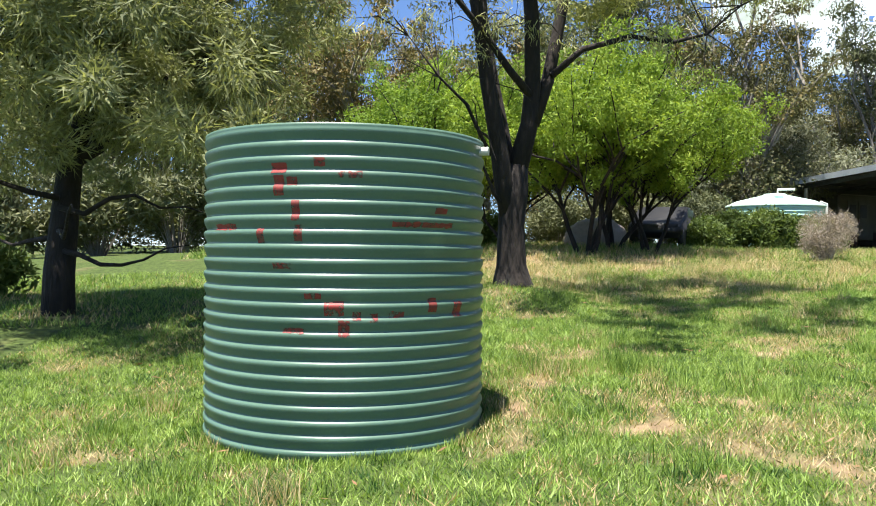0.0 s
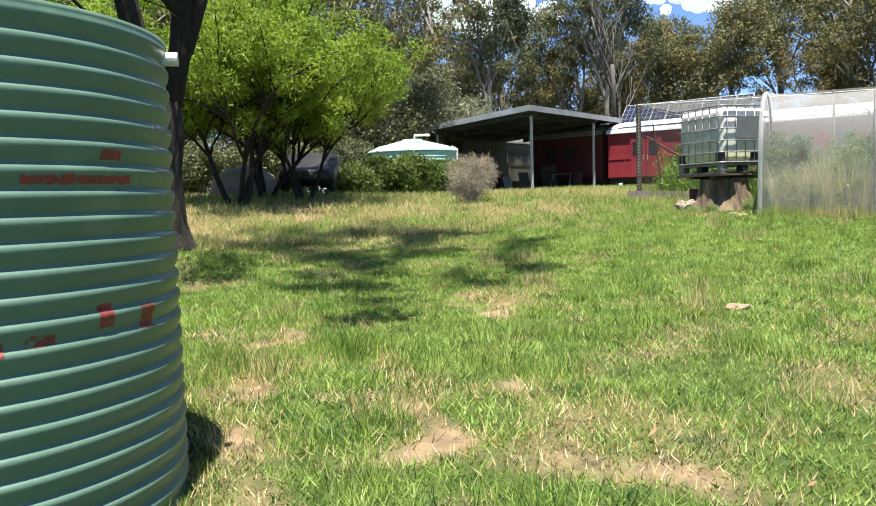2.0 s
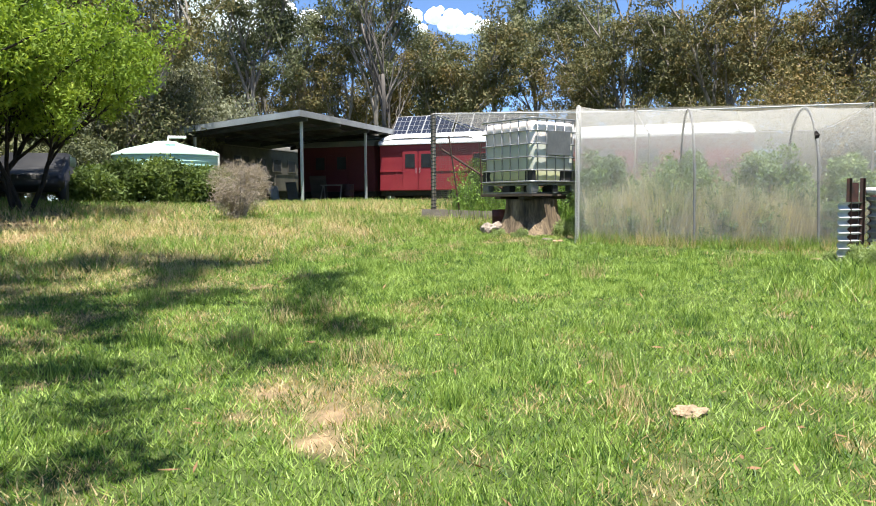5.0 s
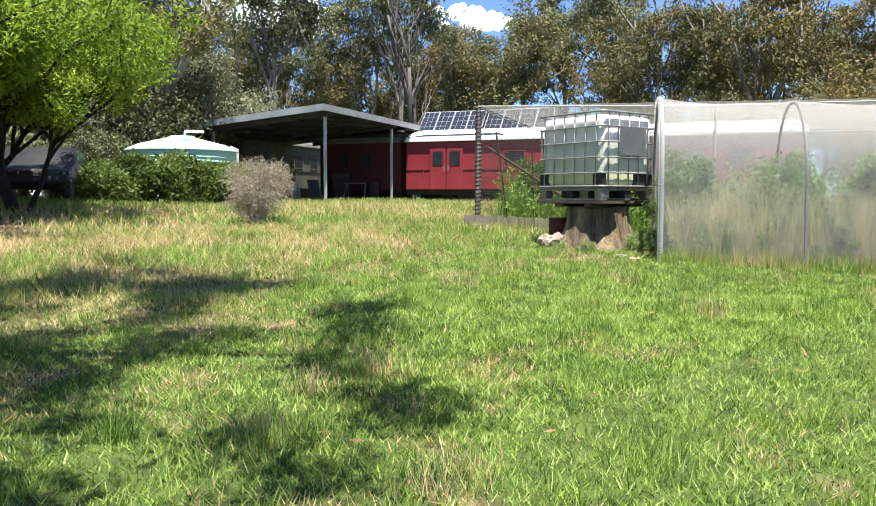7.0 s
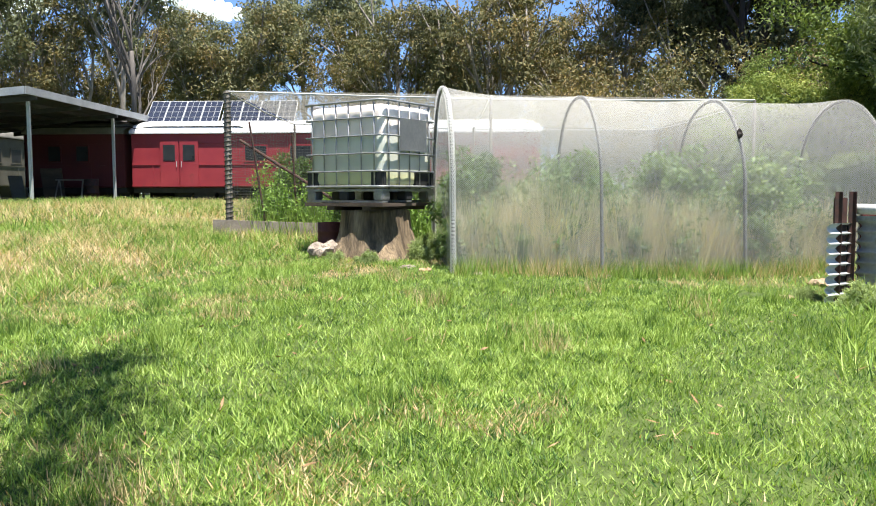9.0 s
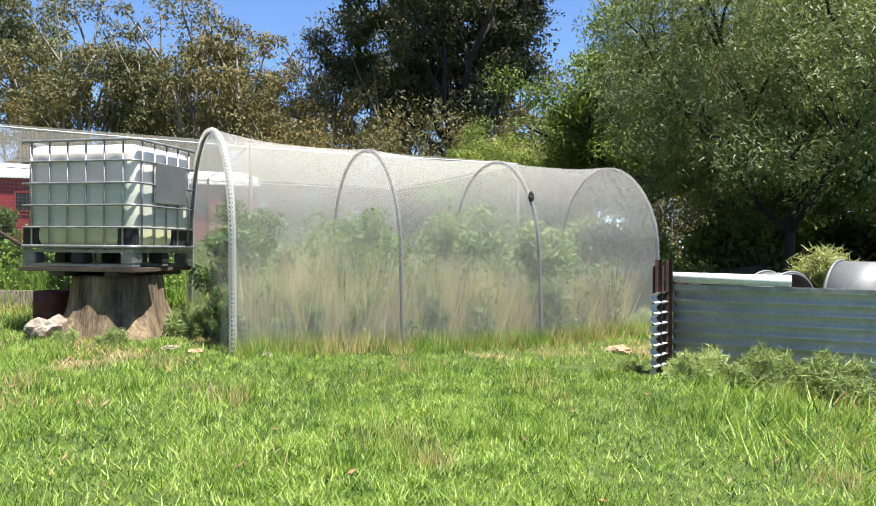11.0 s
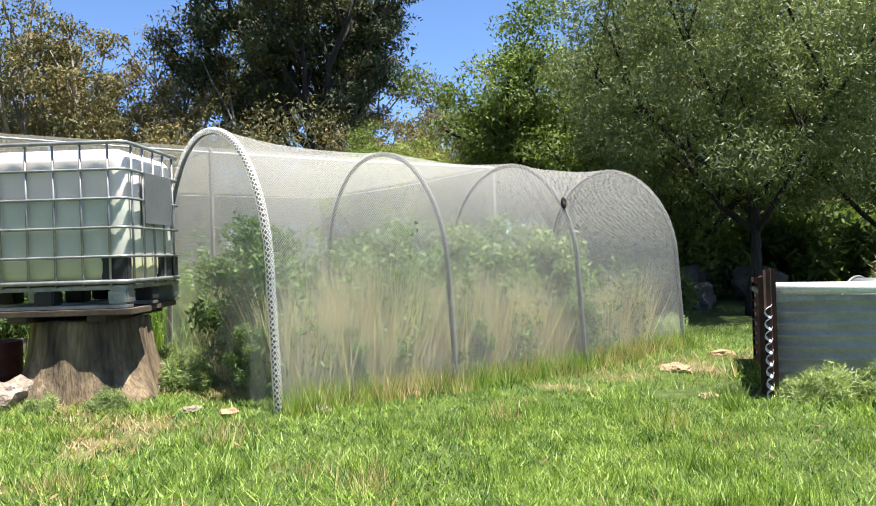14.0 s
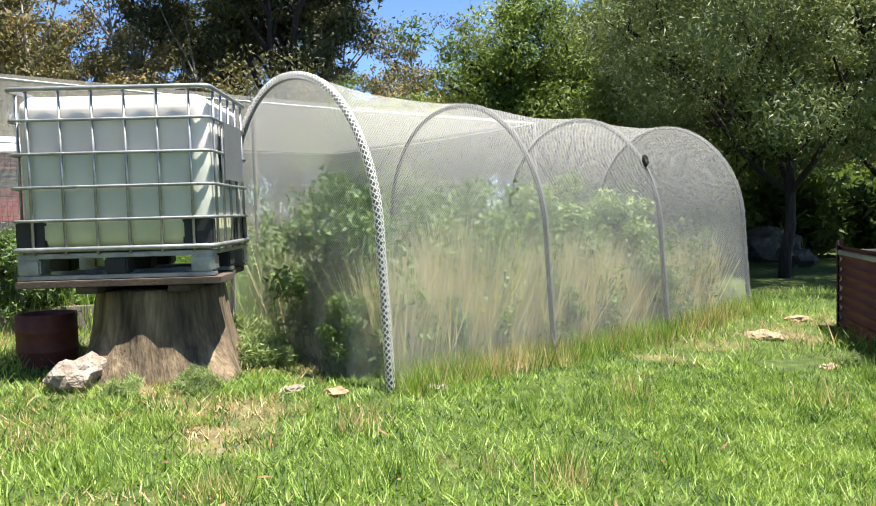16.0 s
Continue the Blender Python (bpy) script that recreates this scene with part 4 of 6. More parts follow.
def net_garden():
    p0 = Vector((11.0, 14.4, 0))
    t = thing("netted_garden", "tall net-roofed garden enclosure on thin posts", "garden enclosure", pose(p0.x, p0.y, gz(p0.x, p0.y)))
    org = Vector((p0.x, p0.y, gz(p0.x, p0.y)))
    LEN, DEEP, ZT = 7.4, 5.2, 3.02

    def zt(u):
        return ZT - 0.018 * u

    def w(u, v, z=None):
        p = p0 + GU * u + GN * v
        return Vector((p.x, p.y, gz(p.x, p.y) if z is None else z)) - org
    for u in (0, 3.7, 7.4):
        for v in (0, DEEP):
            r = 0.05 if (u, v) == (0, 0) else 0.022
            part("post", one_tube([w(u, v) - Vector((0, 0, 0.1)), w(u, v, zt(u))], r, 10), M_TIMBER, t, "net-wrapped timber corner post" if r > 0.03 else "")
    bm = bmesh.new()
    p, q = w(0, 0), w(0, 0, ZT)
    tube(bm, [p.lerp(q, k / 180) + Vector((0.056 * math.cos(k * 1.05), 0.056 * math.sin(k * 1.05), 0)) for k in range(181)], 0.008, 4)
    part("wrapping", bm, M_BLACKPL, t, "dark netting wound round the corner post")
    for a, b in (((0, 0), (LEN, 0)), ((0, DEEP), (LEN, DEEP)), ((0, 0), (0, DEEP)), ((LEN, 0), (LEN, DEEP)), ((3.7, 0), (3.7, DEEP))):
        n = 12
        part("top_wire", one_tube([w(a[0] + (b[0] - a[0]) * k / n, a[1] + (b[1] - a[1]) * k / n, zt(a[0] + (b[0] - a[0]) * k / n) - 0.04 * math.sin(math.pi * k / n)) for k in range(n + 1)], 0.010, 6), M_GALVDULL, t)
    part("brace", one_tube([w(0.15, 0.05, 2.35), w(2.1, 0.05, 1.1)], 0.022, 8), M_IRON, t, "rusty diagonal brace")
    part("brace", one_tube([w(0.3, 0.02, 2.6), w(0.5, 0.02, 1.2)], 0.014, 8), M_IRON, t)
    part("brace", one_tube([w(0.9, 0.02, 2.45), w(0.95, 0.02, 1.15)], 0.014, 8), M_IRON, t)

    def sheet(name, f, nu, nv, mat):
        bm = bmesh.new()
        uv = bm.loops.layers.uv.new("UVMap")
        vs = [[bm.verts.new(f(i / nu, j / nv)) for j in range(nv + 1)] for i in range(nu + 1)]
        su, sv = (vs[-1][0].co - vs[0][0].co).length, (vs[0][-1].co - vs[0][0].co).length
        for i in range(nu):
            for j in range(nv):
                fc = bm.faces.new((vs[i][j], vs[i + 1][j], vs[i + 1][j + 1], vs[i][j + 1]))
                for l, (a, b) in zip(fc.loops, ((i, j), (i + 1, j), (i + 1, j + 1), (i, j + 1))):
                    l[uv].uv = (a / nu * su, b / nv * sv)
        part(name, bm, mat, t, smooth=True)
    sheet("net_roof", lambda a, b: w(a * LEN, b * DEEP, zt(a * LEN) + 0.012 - 0.10 * abs(math.sin(4 * math.pi * a)) * math.sin(math.pi * b)), 40, 10, M_NETROOF)
    sheet("net_front", lambda a, b: w(a * LEN, 0.0, 1.1 + (zt(a * LEN) - 1.1) * b), 16, 6, M_WIRE)
    sheet("net_back", lambda a, b: w(1.6 + a * (LEN - 1.6), DEEP, 1.2 + (zt(1.6 + a * (LEN - 1.6)) - 1.2) * b), 16, 6, M_NETVEIL)
    sheet("net_side", lambda a, b: w(0, a * DEEP, 1.15 + (ZT - 1.15) * b), 10, 6, M_WIRE)
    bm = bmesh.new()
    a, b = w(-0.2, -0.12), w(2.3, -0.12)
    mid, ang = (a + b) / 2, math.atan2(b.y - a.y, b.x - a.x)
    box(bm, mid + Vector((0, 0, 0.10)), ((b - a).length, 0.05, 0.24), pose(0, 0, 0, 0, math.degrees(-math.atan2(b.z - a.z, (b - a).xy.length)), math.degrees(ang)), 0.006)
    part("bed_edging", bm, M_TIMBER, t, "grey weathered sleeper edging")
    return t


net_garden()
tall_weeds("garden_weeds", "green weeds in the netted garden", ((11.1, 14.2), (2.6, -4.9), (1.6, 0.9)), 420, 0.9, L_WEED, 8, 0, True)
tall_weeds("garden_grass", "rank green grass along the garden edge", ((10.9, 14.1), (2.2, -4.2), (1.2, 0.7)), 5000, 0.6, M_GRASS, 9, 0.1)

# ---- carport ----
CA, CB = Vector((0.892, 0.451, 0)), Vector((-0.451, 0.892, 0))
CN = Vector((18.3, 29.8, 0))


def carport():
    org = Vector((CN.x, CN.y, gz(CN.x, CN.y)))
    t = thing("carport", "open steel carport with a low skillion roof on slim posts", "carport", pose(*org))
    LA, LB, ZT = 10.0, 5.9, 4.93

    def w(a, b, z=None):
        p = CN + CA * a + CB * b
        return Vector((p.x, p.y, gz(p.x, p.y) if z is None else z)) - org

    def rz(b):
        return ZT - 0.085 * b
    def slab(a0, a1, b0, b1, lo, hi):
        bm = bmesh.new()
        v = [bm.verts.new(w(a, b, rz(b) + d)) for d in (lo, hi) for a, b in ((a0, b0), (a1, b0), (a1, b1), (a0, b1))]
        for f in ((3, 2, 1, 0), (4, 5, 6, 7), (0, 1, 5, 4), (1, 2, 6, 5), (2, 3, 7, 6), (3, 0, 4, 7)):
            bm.faces.new([v[i] for i in f])
        return bm
    bm = bmesh.new()
    n = 100
    top, bot = [], []
    for k in range(n + 1):
        a = LA * k / n
        zc = 0.03 * (1 if k % 4 in (1, 2) else 0)
        top.append((bm.verts.new(w(a, 0, rz(0) + zc)), bm.verts.new(w(a, LB, rz(LB) + zc))))
    for p, q in zip(top, top[1:]):
        bm.faces.new((p[0], q[0], q[1], p[1]))
    part("roof_sheet", bm, M_ROOFSHEET, t, "corrugated zinc roof sheeting")
    # extra sheet under the zinc, its colour carrying the shade
    part("roof_shade_lining", slab(0.02, LA - 0.02, 0.02, LB - 0.02, -0.015, -0.008), M_ROOFSHADE, t, "underside of the roof, coloured dark for its shade")
    # rear roof is an addition, there to keep sun off the railcar
    part("added_rear_roof", slab(1.6, LA, LB, LB + 5.6, -0.06, -0.01), M_ROOFSHADE, t, "added lower rear roof that shades the railcar")
    part("fascia", slab(-0.05, LA + 0.05, -0.06, -0.01, -0.20, 0.045), M_ROOFSHEET, t)
    part("fascia", slab(-0.06, -0.01, 0, LB, -0.20, 0.045), M_ROOFSHEET, t)
    # purlins and rafters take the same painted shade
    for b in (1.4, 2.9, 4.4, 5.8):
        part("purlin", slab(0, LA, b, b + 0.08, -0.16, -0.02), M_ROOFSHADE, t)
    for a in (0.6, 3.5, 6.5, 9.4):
        part("rafter", slab(a, a + 0.09, 0, LB, -0.32, -0.165), M_ROOFSHADE, t)
    for a, b in ((0.75, 0.35), (6.9, 0.35), (0.75, 5.5), (9.6, 5.5), (9.7, 0.35)):
        lo, hi = w(a, b), w(a, b, rz(b) - 0.20)
        part("post", boxes((((lo + hi) / 2), (0.10, 0.10, (hi - lo).length), pose(0, 0, 0, 0, 0, 27)), bevel=0.006), M_STEELPAINT, t, "pale painted square steel post")
    return t


carport()


def floor_patch():
    """Bare dark earth under the carport."""
    bm = bmesh.new()
    n = 14
    vs = []
    for i in range(n + 1):
        row = []
        for j in range(n + 1):
            q = CN + CA * (0.3 + 10.5 * i / n) + CB * (0.6 + 9.5 * j / n)
            row.append(bm.verts.new((q.x, q.y, gz(q.x, q.y) + 0.06 + 0.02 * noise.noise(Vector((i * 0.7, j * 0.7, 0))))))
        vs.append(row)
    for i in range(n):
        for j in range(n):
            bm.faces.new((vs[i][j], vs[i + 1][j], vs[i + 1][j + 1], vs[i][j + 1]))
    tagged(part("earth_floor", bm, M_MULCH, smooth=True), "bare dark earth under the carport", "ground", kind="structure")


floor_patch()


def leaning_sheet(a, b, w, h, mat, label, tilt):
    q = CN + CA * a + CB * b
    ob = part("leaning_sheet", boxes(((0, 0, h / 2), (w, 0.03, h)), bevel=0.005), mat)
    ob.matrix_basis = pose(q.x, q.y, gz(q.x, q.y) + 0.05, tilt, 0, 117)
    tagged(ob, label, "board", "boards under the carport")


leaning_sheet(7.6, 3.2, 0.9, 1.3, M_TIMBERDARK, "dark board leaning in the carport shade", -12)
leaning_sheet(7.4, 4.6, 0.6, 1.0, M_CARGREY, "grey sheet leaning in the carport shade", -16)
leaning_sheet(7.0, 5.4, 0.5, 0.8, M_WHITEPLASTIC, "white sheet leaning in the carport shade", -18)
for k, (a, b) in enumerate(((7.3, 1.5), (6.6, 5.9), (5.2, 6.4))):
    q = CN + CA * a + CB * b
    d = thing("storage_drum", "dark steel drum stored under the carport", "drum", pose(q.x, q.y, gz(q.x, q.y) + 0.05), "drums under the carport")
    part("drum_wall", lathe([(0.28, 0.0), (0.28, 0.28), (0.292, 0.29), (0.28, 0.30), (0.28, 0.56), (0.292, 0.57), (0.28, 0.58), (0.28, 0.86)], 28, True), M_IRON, d, smooth=True)
q = CN + CA * 7.2 + CB * 2.3
_t = thing("work_trestle", "rough timber trestle in the carport shade", "trestle", pose(q.x, q.y, gz(q.x, q.y) + 0.05, 0, 0, 117))
part("top_beam", boxes(((0, 0, 0.8), (1.3, 0.09, 0.06)), bevel=0.005), M_TIMBER, _t)
for sx in (-0.5, 0.5):
    for sy in (-1, 1):
        part("leg", one_tube([(sx, sy * 0.03, 0.78), (sx * 1.1, sy * 0.3, 0.0)], 0.03, 6), M_TIMBER, _t)


# ---- railway carriages ----
def window_in(t, m, u, z, wd, ht, y, name="window"):
    """A framed pane on the local -y side."""
    win = part(name, boxes(((u, y - 0.012, z), (wd, 0.02, ht)), bevel=0.004), M_GLASSDARK, t)
    f = 0.05
    part("frame", boxes(((u, y - 0.018, z + ht / 2 + f / 2), (wd + 2 * f, 0.035, f)), ((u, y - 0.018, z - ht / 2 - f / 2), (wd + 2 * f, 0.035, f)),
                        ((u - wd / 2 - f / 2, y - 0.018, z), (f, 0.035, ht)), ((u + wd / 2 + f / 2, y - 0.018, z), (f, 0.035, ht))), m, win)


def carriage(x, y, z, turn, length, body, roofm, label, doors, windows, rear=True):
    """Long axis along local x, near side at local y = 0, bottom of the body at z = 0."""
    t = thing("railway_carriage", label, "railway carriage", pose(x, y, z, 0, 0, turn))
    H, Wd = 2.24, 2.8
    part("body", boxes(((length / 2, Wd / 2, H / 2), (length, Wd, H)), bevel=0.03), body, t)
    bm = bmesh.new()
    prof = []
    for k in range(17):
        a = math.pi * k / 16
        prof.append((Wd / 2 - (Wd / 2 + 0.10) * math.cos(a), H + 0.02 + 0.62 * math.sin(a) ** 0.75))
    xs = [(-0.05, 0.55), (0.05, 0.80), (0.25, 0.93), (0.6, 1.0), (length - 0.6, 1.0), (length - 0.25, 0.93), (length - 0.05, 0.80), (length + 0.05, 0.55)]
    rows = [[bm.verts.new((xx, yy, H + 0.02 + (zz - H - 0.02) * k)) for yy, zz in prof] for xx, k in xs]
    for p, q in zip(rows, rows[1:]):
        for j in range(16):
            bm.faces.new((p[j], q[j], q[j + 1], p[j + 1]))
    bm.faces.new(list(reversed(rows[0])))
    bm.faces.new(rows[-1])
    part("roof", bm, roofm, t, smooth=True)
    part("gutter", boxes(((length / 2, -0.10, H + 0.03), (length, 0.05, 0.06)), bevel=0.01), roofm, t)
    pts = [(0.2, -0.03, H + 0.22), (1.0, -0.04, H + 0.30), (4.6, -0.04, H + 0.30), (5.1, -0.06, H + 0.10)]
    part("rain_strip", one_tube(pts, 0.022, 6), M_UNDER, t)
    for zz in (0.06, 0.95, 1.85):
        part("waist_rail", boxes(((length / 2, -0.012, zz), (length, 0.03, 0.045)), bevel=0.006), body, t)
    for u in np.arange(0.9, length, 1.95):
        if all(abs(u - d) > 1.0 for d in doors):
            part("panel_strip", boxes(((float(u), -0.010, 0.5), (0.035, 0.02, 0.86))), body, t)
    for d in doors:
        for s in (-1, 1):
            dr = part("door", boxes(((d + s * 0.42, -0.03, 1.0), (0.80, 0.05, 1.95)), bevel=0.012), body, t)
            pane = part("window", boxes(((d + s * 0.42, -0.062, 1.45), (0.50, 0.012, 0.66)), bevel=0.003), M_GLASSDARK, dr)
            part("handle", one_tube([(d + s * 0.10, -0.075, 0.85), (d + s * 0.10, -0.075, 1.1)], 0.014, 6), M_STEELPAINT, dr)
    for u, wd in windows:
        window_in(t, body, u, 1.42, wd, 0.62, 0)
    # added dark block closes the bright gap, in place of shade underneath
    part("underfloor_shade_block", boxes(((length / 2, 1.6, -0.35), (length - 0.4, 0.5, 0.6))), M_UNDER, t, "added dark block for the shade under the carriage")
    part("sole_bar", boxes(((length / 2, Wd / 2, -0.12), (length, Wd - 0.3, 0.22))), M_UNDER, t)
    for u in (2.0, 3.9, length - 3.9, length - 2.0):
        if 0 < u < length:
            bm = lathe([(0.03, 0.06), (0.30, 0.05), (0.33, 0.02), (0.40, 0.0), (0.40, -0.10), (0.03, -0.10)], 24, True)
            bm.transform(pose(u, 0.45, -0.22, 90))
            part("wheel", bm, M_UNDER, t, smooth=True)
    for u in np.arange(3.0, length - 2, 3.1):
        part("underframe_box", boxes(((float(u), 0.5, -0.34), (0.9, 0.5, 0.34)), bevel=0.02), M_UNDER, t)
    return t


ANG_B = math.degrees(math.atan2(-0.892, 0.451))
carriage(25.6, 33.75, 1.86, ANG_B, 17.2, M_CARRED, M_WHITEROOF, "faded red timber railway carriage with a white arched roof", (2.05,), [(5.3, 0.9), (7.2, 0.9), (9.1, 0.9), (11.0, 0.9), (12.9, 0.9), (14.8, 0.9)])
_p = Vector((25.6, 33.75, 0)) + CB * 4.6
carriage(_p.x, _p.y, 1.86, ANG_B, 4.3, M_CARSHADE, M_CARGREY, "red railway carriage, coloured darker for the carport shade", (), [(1.3, 0.5), (2.5, 0.5)])
carriage(20.0, 39.1, 1.95, math.degrees(math.atan2(0.451, 0.892)), 12.0, M_CARTAN, M_CARGREY, "weathered grey railcar half hidden under the carport", (1.5,), [(3.4, 0.8), (5.0, 0.8), (6.6, 0.8), (8.2, 0.8)])


def solar(x, y, z, turn):
    t = thing("solar_array", "row of tilted dark blue solar panels above the carriage roof", "solar panels", pose(x, y, z, 0, 0, turn))
    tilt = pose(0, 0, 0, 46)
    for k in range(8):
        u = 0.45 + 0.80 * k + (0.12 if k > 3 else 0)
        pn = part("panel", boxes(((u, 0.85 * math.cos(radians(46)), 0.60), (0.77, 1.42, 0.035), tilt)), M_SOLAR, t, "dark blue solar panel")
        fr = bmesh.new()
        for dx, dy, sx, sy in ((-0.385, 0, 0.035, 1.44), (0.385, 0, 0.035, 1.44), (0, -0.71, 0.79, 0.035), (0, 0.71, 0.79, 0.035), (-0.13, 0, 0.012, 1.42), (0.13, 0, 0.012, 1.42), (0, -0.35, 0.77, 0.012), (0, 0, 0.77, 0.012), (0, 0.35, 0.77, 0.012)):
            c = tilt @ Vector((dx, dy, 0.008)) + Vector((u, 0.85 * math.cos(radians(46)), 0.60))
            box(fr, c, (sx, sy, 0.045), tilt)
        part("frame", fr, M_GALV, pn, "aluminium panel frame")
    for k in range(5):
        part("leg", one_tube([(0.2 + 1.6 * k, 1.2, -0.6), (0.2 + 1.6 * k, 1.2, 1.02)], 0.025, 6), M_GALV, t)
        part("leg", one_tube([(0.2 + 1.6 * k, 0.1, -0.6), (0.2 + 1.6 * k, 0.1, 0.06)], 0.025, 6), M_GALV, t)
    return t


_p = Vector((25.6, 33.75, 0)) - CB * 0.15 + CA * 0.9
solar(_p.x, _p.y, 4.55, ANG_B)


# ---- pale round water tank ----
def mint_tank(x, y, R):
    z = gz(x, y)
    t = thing("round_water_tank", "pale mint green round poly tank with a shallow cone top", "water tank", pose(x, y, z))
    prof = []
    H = 3.12 - z
    for k in range(12 * 6):
        zz = H * k / 72
        prof.append((R + 0.02 * max(0, math.sin(2 * math.pi * 12 * zz / H)), zz))
    part("tank_wall", lathe(prof + [(R + 0.03, H)], 64), M_MINT, t, smooth=True)
    part("tank_top", lathe([(R + 0.05, H - 0.03), (R + 0.05, H + 0.03), (R * 0.8, H + 0.22), (R * 0.25, H + 0.47), (R * 0.22, H + 0.52), (0.01, H + 0.53)], 64), M_MINTTOP, t, smooth=True)
    part("top_rib", boxes(((-0.3, -1.0, H + 0.27), (0.35, 0.5, 0.2)), bevel=0.06), M_MINT, t)
    part("downpipe", one_tube([(R + 0.12, -0.3, 0.3), (R + 0.12, -0.3, H + 0.12), (R - 0.15, -0.3, H + 0.2)], 0.05, 10), M_WHITEPLASTIC, t, "white plastic downpipe")
    part("inlet_pipe", one_tube([(0.2, 0.2, H + 0.5), (0.2, 0.2, H + 0.72), (0.9, 0.2, H + 0.74)], 0.05, 10), M_WHITEPLASTIC, t, "white plastic inlet pipe")
    return t


mint_tank(13.7, 31.8, 1.85)


# ---- corrugated garden bed ----
def corr_sheet(length, height, waves, amp=0.021):
    """An upright sheet along +x with waves running lengthwise, its face towards -y, 4 mm thick."""
    bm = bmesh.new()
    n = waves * 10
    rows = []
    for k in range(n + 1):
        zz = height * k / n
        u = (waves * k / n) % 1.0
        o = amp * (1 - 2 * math.sin(math.pi * u) ** 0.8) * -1
        rows.append([bm.verts.new(c) for c in ((0, o, zz), (length, o, zz), (length, o + 0.004, zz), (0, o + 0.004, zz))])
    for p, q in zip(rows, rows[1:]):
        for j in range(4):
            bm.faces.new((p[j], p[(j + 1) % 4], q[(j + 1) % 4], q[j]))
    return bm


def garden_bed():
    c = Vector((10.13, 6.55, 0.68))
    t = thing("raised_garden_bed", "raised garden bed of corrugated zinc sheet with rusty posts", "garden bed", pose(*c))
    ALONG, IN = Vector((-0.375, -0.927, 0)), Vector((0.927, -0.375, 0))

    def panel(name, a, b, h=0.70, waves=8):
        d = Vector(b) - Vector(a)
        bm = corr_sheet(d.length, h, waves)
        bm.transform(Matrix.Translation(Vector((a[0], a[1], -0.02))) @ Matrix.Rotation(math.atan2(d.y, d.x), 4, "Z"))
        return part(name, bm, M_GALVDULL, t, smooth=True)
    L, W = 3.6, 1.5
    p = [Vector((0, 0, 0)), ALONG * L, ALONG * L + IN * W, IN * W]
    panel("side_sheet", p[0].xy, p[1].xy)
    panel("side_sheet", p[2].xy, p[3].xy)
    panel("end_sheet", p[1].xy, p[2].xy)
    panel("end_sheet", p[3].xy, p[0].xy, 0.78, 9).data.materials[0] = M_RUSTRED
    panel("loose_sheet", (-0.29, 0.20), (0.0, 0.03), 0.68)
    for a, b in ((p[0], p[1]), (p[1], p[2]), (p[2], p[3]), (p[3], p[0])):
        d = b - a
        bm = bmesh.new()
        box(bm, (a + b) / 2 + Vector((0, 0, 0.695)), (d.length + 0.05, 0.036, 0.045), pose(0, 0, 0, 0, 0, math.degrees(math.atan2(d.y, d.x))), 0.006)
        part("top_rail", bm, M_GALV, t, "folded zinc top rail")
    for q, h in ((p[0] + Vector((-0.05, 0.04, 0)), 0.92), (Vector((-0.16, 0.14, 0)), 0.92), (ALONG * 1.8 - IN * 0.04, 0.66), (p[1] - IN * 0.04, 0.8), (p[3], 0.8)):
        bm = bmesh.new()
        for k in range(3):
            a = 2 * math.pi * k / 3
            box(bm, (q.x + 0.016 * math.cos(a), q.y + 0.016 * math.sin(a), h / 2 - 0.1), (0.034, 0.005, h + 0.2), pose(0, 0, 0, 0, 0, math.degrees(a)))
        part("star_post", bm, M_IRON, t, "rusty steel star post")
    part("corner_post", boxes((Vector((-0.10, 0.13, 0.38)), (0.11, 0.06, 0.98), pose(0, 0, 0, 0, 0, -30)), bevel=0.006), M_IRON, t, "rusty dark steel corner post")
    m = (p[0] + p[2]) / 2
    part("soil", boxes((m + Vector((0, 0, 0.28)), (L - 0.06, W - 0.06, 0.56), pose(0, 0, 0, 0, 0, math.degrees(math.atan2(ALONG.y, ALONG.x)))), bevel=0.03), M_MULCH, t, "dark garden mulch")
    return t


garden_bed()


